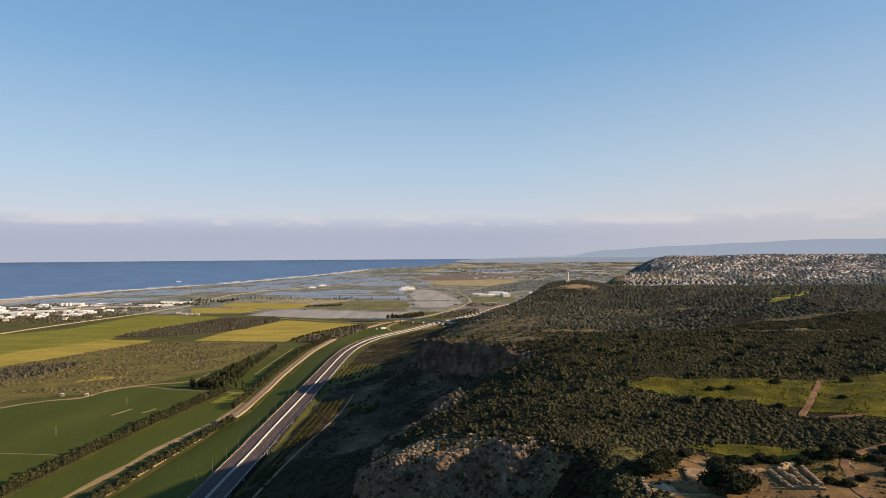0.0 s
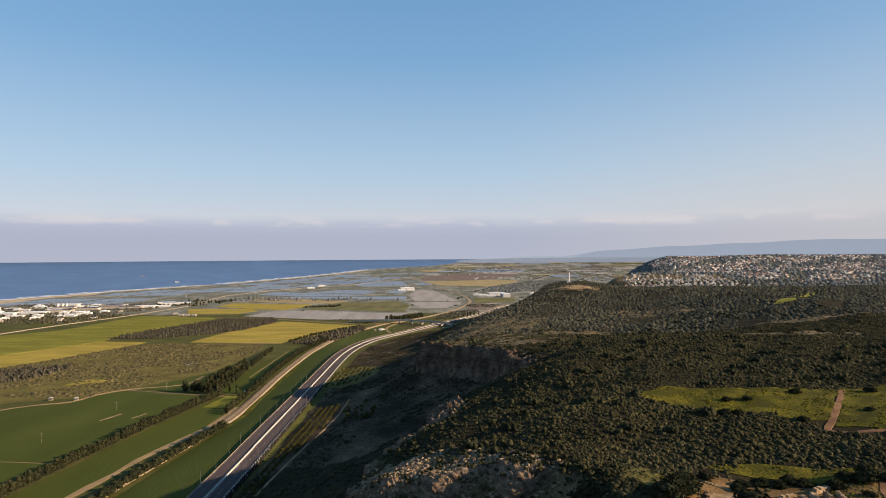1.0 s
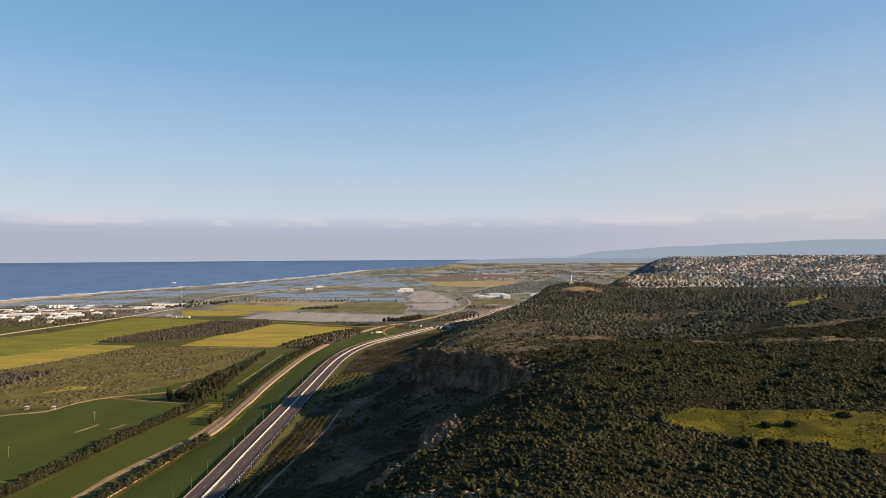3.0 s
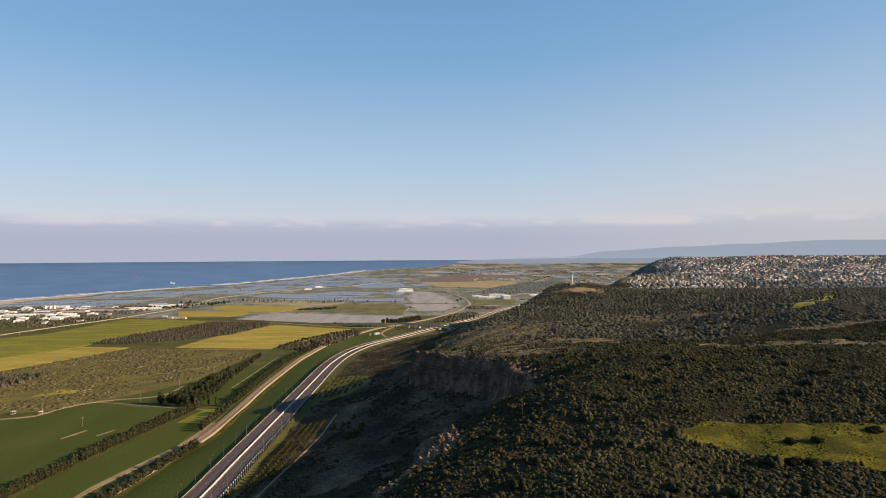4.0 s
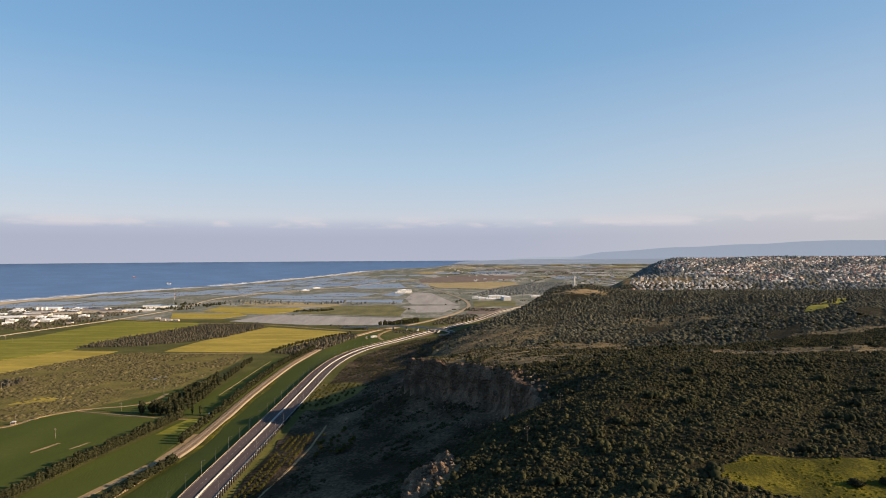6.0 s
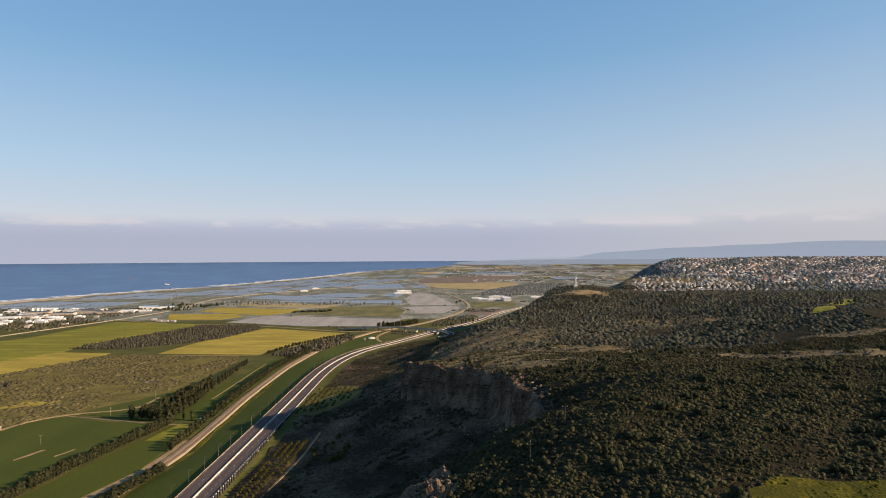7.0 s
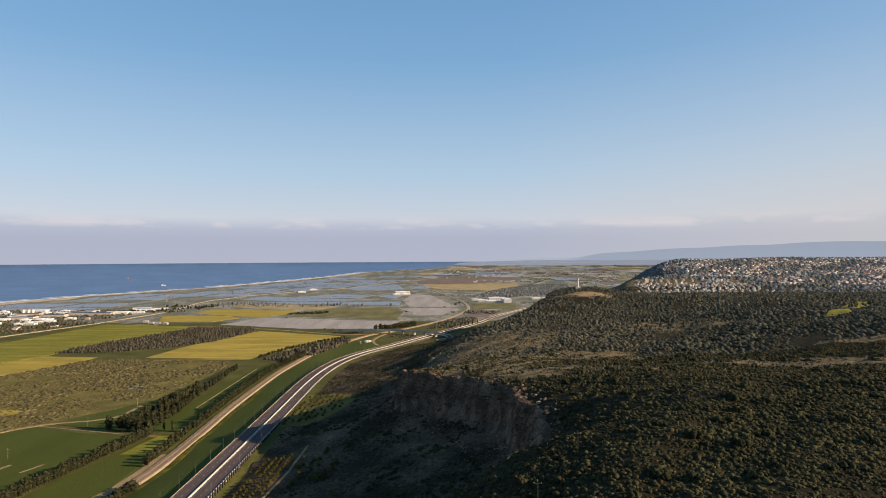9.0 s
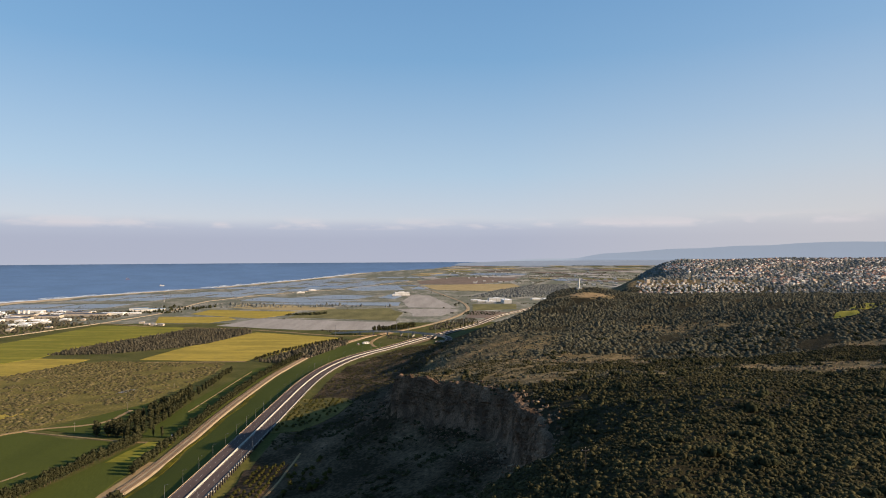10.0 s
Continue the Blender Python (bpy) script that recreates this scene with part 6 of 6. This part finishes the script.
# the rest of the town, climbing the hill in terraces with green gaps
spots = []
for x, y, turn in street_places([(1640 + 25 * k, 0.33 * (1640 + 25 * k), 0.74 * (1640 + 25 * k) + 60, 0.05, 15.5) for k in range(39)], 22):
    if (x < 830 and y < 1880) or (1790 < y < 2120 and x < 0.40 * y - 40 and rng.random() < 0.8):
        continue
    wv = float(waves(np.array(x), np.array(y), 75, 4)) + 0.6 * float(waves(np.array(x), np.array(y), 27, 6))
    if wv > -0.25 + 0.35 * rng.random():
        spots.append((x, y, turn))
spots.sort(key=lambda q: q[1])
for x, y, turn in spots[:40]:
    settle(town_kinds[rng.choice((0, 0, 1, 2, 2, 3, 4))], x, y, turn, rng.uniform(0.6, 0.95))
vs, fs, slots, n = [], [], [], 0
for x, y, turn in spots[40:]:
    w, d, h, a = rng.uniform(6, 13), rng.uniform(4.5, 6.5), rng.choice((2.4, 2.6, 3.6, 4.4)), radians(turn)
    g = float(ground(x, y))
    red = rng.random() < 0.5
    c, s = math.cos(a), math.sin(a)
    shape = [(-w / 2, -d / 2, -4), (w / 2, -d / 2, -4), (w / 2, d / 2, -4), (-w / 2, d / 2, -4), (-w / 2, -d / 2, h), (w / 2, -d / 2, h), (w / 2, d / 2, h), (-w / 2, d / 2, h), (-w / 4, 0, h + (2.4 if red else 0.3)), (w / 4, 0, h + (2.4 if red else 0.3))]
    vs += [(x + c * u - s * v, y + s * u + c * v, g + z) for u, v, z in shape]
    wall = 0 if rng.random() < 0.7 else 1
    for f, sl in (((0, 1, 5, 4), wall), ((1, 2, 6, 5), wall), ((2, 3, 7, 6), wall), ((3, 0, 4, 7), wall), ((4, 5, 9, 8), 2 if red else 3), ((6, 7, 8, 9), 2 if red else 3), ((5, 6, 9, 9), 2 if red else 3), ((7, 4, 8, 8), 2 if red else 3)):
        fs.append(tuple(i + n for i in f))
        slots.append(sl)
    n += 10
far_town = bpy.data.meshes.new("far_houses")
far_town.from_pydata(vs, [], [tuple(dict.fromkeys(f)) for f in fs])
for m in (WALL_WHITE, WALL_CREAM, ROOF_RED, ROOF_WHITE):
    far_town.materials.append(m)
far_town.polygons.foreach_set("material_index", slots)
tagged(new("far_houses", far_town), "many small white and cream houses on the hillside", "houses", kind="stuff")
p = spread(430, 2000, 1560, 2720, 13.5, 430)
p = p[(p[:, 0] > 0.30 * p[:, 1] - 10) & (p[:, 0] < 0.76 * p[:, 1] + 60)]
p = p[~((p[:, 0] < 790) & (p[:, 1] < 1840) & (np.random.default_rng(431).random(len(p)) < 0.9))]
scatter("town_trees", far_kinds, on_ground(p, -0.3), np.random.default_rng(432).uniform(2.5, 7.5, len(p)), LEAF_HAZED, "dark garden trees between the houses", "trees", 433)

# sheds of the works by the shore
shed_kinds = [
    house("shed", "large white sheet-roofed factory shed", "shed", 62, 34, 1, WALL_WHITE, "shed", ROOF_WHITE, 6, "works sheds", 5.0),
    house("shed", "small white flat-roofed works building", "shed", 22, 15, 1, WALL_WHITE, "flat", ROOF_WHITE, 3, "works sheds", 4.0),
    house("shed", "long white shed with a pale roof", "shed", 40, 14, 1, WALL_WHITE, "shed", ROOF_WHITE, 5, "works sheds", 3.4),
    house("shed", "blue-roofed shed beside the ponds", "shed", 48, 26, 1, WALL_WHITE, "shed", ROOF_BLUE, 5, "works sheds", 6.0),
    house("shed", "small low works hut with a grey roof", "shed", 12, 9, 1, WALL_CREAM, "shed", ROOF_GREY, 2, "works sheds", 3.6),
    house("shed", "small dark-roofed works hut", "shed", 16, 11, 1, WALL_CREAM, "shed", PANELS, 2, "works sheds", 3.2),
    house("shed", "dark solar-panelled works shed", "shed", 58, 30, 1, WALL_CREAM, "shed", PANELS, 5, "works sheds", 6.0),
]
for kind, x, y, turn in ((0, -1142, 1660, 10), (0, -1080, 1690, 12), (0, -1210, 1700, 10), (2, -1237, 1836, 10), (2, -1190, 1880, 15), (0, -1150, 1960, 12), (1, -1078, 1894, 20), (1, -925, 1663, 15), (2, -1029, 1890, 10), (1, -985, 1545, 30), (1, -952, 1590, 12), (2, -947, 1638, 14), (6, -960, 1860, 10), (6, -1000, 1800, 10), (6, -1040, 1740, 10), (6, -905, 1850, 10), (0, -880, 1885, 10), (2, -835, 1905, 16), (3, -881, 2033, 18), (3, -820, 2010, 20), (3, -850, 1990, 20), (4, -690, 1650, 15), (4, -640, 1600, 5), (4, -622, 1598, 0), (4, -660, 1612, 5), (6, -1090, 1840, 12), (6, -985, 1905, 12), (1, -1020, 1610, 10), (2, -1070, 1600, 14), (1, -1100, 1560, 22), (1, -1050, 1530, 30), (2, -1180, 1790, 12), (1, -1120, 1830, 12), (2, -1090, 1790, 12), (1, -1060, 1950, 12), (2, -985, 1950, 12), (1, -1000, 1690, 12), (2, -975, 1720, 12), (1, -960, 1690, 10), (1, -910, 1720, 10), (0, -1260, 1760, 10), (1, -1290, 1840, 10), (1, -1220, 1930, 10), (1, -930, 1600, 5)):
    settle(shed_kinds[kind], x, y, turn)
for i in range(34):
    x, y = rng.uniform(-1300, -830), rng.uniform(1480, 1990)
    if -1150 < x + 0.35 * (y - 1700) < -860:
        settle(shed_kinds[rng.choice((4, 4, 5))], x, y, rng.choice((10, 100, 15, 30)))
for x, y in ((-1150, 1905), (-1138, 1908), (-1128, 1912)):
    silo = thing("silo", "pale round concrete silo", "silo", pose(x, y, 0), "silos")
    part("drum", rod(bmesh.new(), (0, 0, -0.5), (0, 0, 10), 3.6, 3.6, 16), WALL_WHITE, silo)
    part("cone", rod(bmesh.new(), (0, 0, 10), (0, 0, 11.2), 3.7, 0.8, 16), ROOF_GREY, silo)
p = spread(-1320, -820, 1440, 2000, 13, 451)
p = p[waves(p[:, 0], p[:, 1], 40, 6) > -0.35]
scatter("works_trees", far_kinds, on_ground(p, -0.3), np.random.default_rng(452).uniform(2.0, 5.0, len(p)), LEAF_GREY, "grey-green trees between the works sheds", "trees", 453)
aerial = thing("aerial_mast", "thin red and white aerial mast", "mast", pose(-958, 2377, 0))
for i in range(5):
    part("section", rod(bmesh.new(), (0, 0, -0.3 + i * 8), (0, 0, 8 + i * 8), 0.7 - 0.1 * i, 0.6 - 0.1 * i, 6), RED_PAINT if i % 2 else WALL_WHITE, aerial)

# white building group beyond the net-covered fields
plant_kind = [
    house("white_hall", "long white hall with flat roof and window rows", "hall", 58, 26, 3, WALL_WHITE, "flat", ROOF_WHITE, 8, "white halls", 3.6),
    house("white_hall", "low white annex with a flat roof", "hall", 34, 20, 1, WALL_WHITE, "flat", ROOF_WHITE, 5, "white halls", 4.5),
]
for kind, x, y, turn in ((0, 200, 2330, 5), (1, 150, 2300, 5), (1, 175, 2270, 5), (0, 225, 2260, 95), (1, 130, 2350, 5), (1, 345, 2400, 8), (1, 385, 2400, 8), (1, -600, 2900, 20), (1, -590, 3100, 20), (1, -170, 2690, 10), (1, -135, 2700, 15), (0, -150, 2730, 12)):
    settle(plant_kind[kind], x, y, turn)

# huts and sheds beside the fields
hut_kinds = [
    house("hut", "small cream farm hut with a flat roof", "hut", 3.8, 3.2, 1, WALLSTONE, "shed", ROOF_GREY, 2, "farm huts", 2.4),
    house("hut", "small white rail-side building", "hut", 11, 6, 1, WALL_WHITE, "shed", ROOF_GREY, 3, "farm huts"),
]
for kind, x, y, turn in ((0, -381, 675, 20), (0, -408, 676, 15), (1, -121, 1278, 30), (0, -132, 1262, 30), (0, -213, 703, 25)):
    settle(hut_kinds[kind], x, y, turn)

# ---- boats ----
for x, y, s, label in ((-2378, 5000, 1.15, "red and white coaster under way on the sea"), (-1560, 3720, 1.4, "small white fishing boat off the shore")):
    q = far(np.array([[x, y, -0.8]]))[0]
    boat = thing("boat", label, "boat", Matrix.Translation(q) @ Matrix.Rotation(0.3, 4, "Z") @ Matrix.Diagonal((s, s, s, 1)))
    bm = bmesh.new()
    v = [bm.verts.new(c) for c in ((-7, -1.6, -0.3), (5, -1.6, -0.3), (8, 0, -0.3), (5, 1.6, -0.3), (-7, 1.6, -0.3), (-7.4, -2, 2), (5, -2, 2), (9.5, 0, 2.6), (5, 2, 2), (-7.4, 2, 2))]
    for f in ((0, 1, 6, 5), (1, 2, 7, 6), (2, 3, 8, 7), (3, 4, 9, 8), (4, 0, 5, 9), (5, 6, 7, 8, 9), (4, 3, 2, 1, 0)):
        bm.faces.new([v[i] for i in f])
    part("hull", bm, RED_PAINT if y > 4500 else WALL_WHITE, boat)
    part("cabin", box(bmesh.new(), -6, -2.5, -1.4, 1.4, 2, 5.2, 0.2), WALL_WHITE, boat)
    part("mast", rod(bmesh.new(), (-1, 0, 2), (-1, 0, 8), 0.12, 0.06, 6), WALL_WHITE, boat)

patch("quarry", [(235, 1268), (262, 1252), (300, 1262), (312, 1284), (270, 1300), (240, 1292)], DIRT, "tan quarried clearing below the tower", 0.3, category="quarry")

# scattered farmsteads and hedges of the far plain
rng = random.Random(31)
vs, fs, n = [], [], 0
for i in range(260):
    r, th = 2700 * 3.2 ** rng.random(), radians(rng.uniform(0.5, 15))
    x, y = r * math.sin(th), r * math.cos(th)
    if float(waves(np.array(x), np.array(y), 260, 5)) < -0.1 or float(ground(x, y)) > 3 or x < shore_at(y) + 250 or y < 3500:
        continue
    w, d, h = rng.uniform(8, 26), rng.uniform(7, 14), rng.uniform(3.5, 7)
    for u, v, z in ((-w, -d, -1), (w, -d, -1), (w, d, -1), (-w, d, -1), (-w, -d, h), (w, -d, h), (w, d, h), (-w, d, h), (-w * 0.8, 0, h + 2), (w * 0.8, 0, h + 2)):
        vs.append((x + u / 2, y + v / 2, float(ground(x, y)) + z))
    fs += [tuple(k + n for k in f) for f in ((0, 1, 5, 4), (1, 2, 6, 5), (2, 3, 7, 6), (3, 0, 4, 7), (4, 5, 9, 8), (6, 7, 8, 9), (5, 6, 9), (7, 4, 8))]
    n += 10
far_farms = bpy.data.meshes.new("far_farms")
far_farms.from_pydata([tuple(q) for q in far(np.array(vs))], [], fs)
far_farms.materials.append(WALL_WHITE)
tagged(new("far_farms", far_farms), "small white farm buildings scattered over the far plain", "buildings", kind="stuff")
p = spread(-500, 1700, 1700, 6500, 17, 471)
line = (np.abs(np.sin((p[:, 1] + 0.2 * p[:, 0]) / 120)) < 0.10) | (np.abs(np.sin((p[:, 0] - 0.3 * p[:, 1]) / 95)) < 0.08)
p = p[line & (ground(p[:, 0], p[:, 1]) < 3) & (p[:, 0] < 0.3 * p[:, 1]) & (p[:, 0] > np.interp(p[:, 1], (1700, 2300, 3000, 6500), (-700, -100, -40, 100))) & (waves(p[:, 0], p[:, 1], 140, 3) > -0.2)]
p = p[~np.any([inside(p, c) for n, c, m, l in FIELDS if c[0][1] > 1400], axis=0)]
scatter("far_hedges", far_kinds, on_ground(p, -0.3), np.random.default_rng(472).uniform(2.0, 5.0, len(p)), LEAF_DRY_HAZED, "grey-green hedges and tree rows of the far plain", "trees", 473)
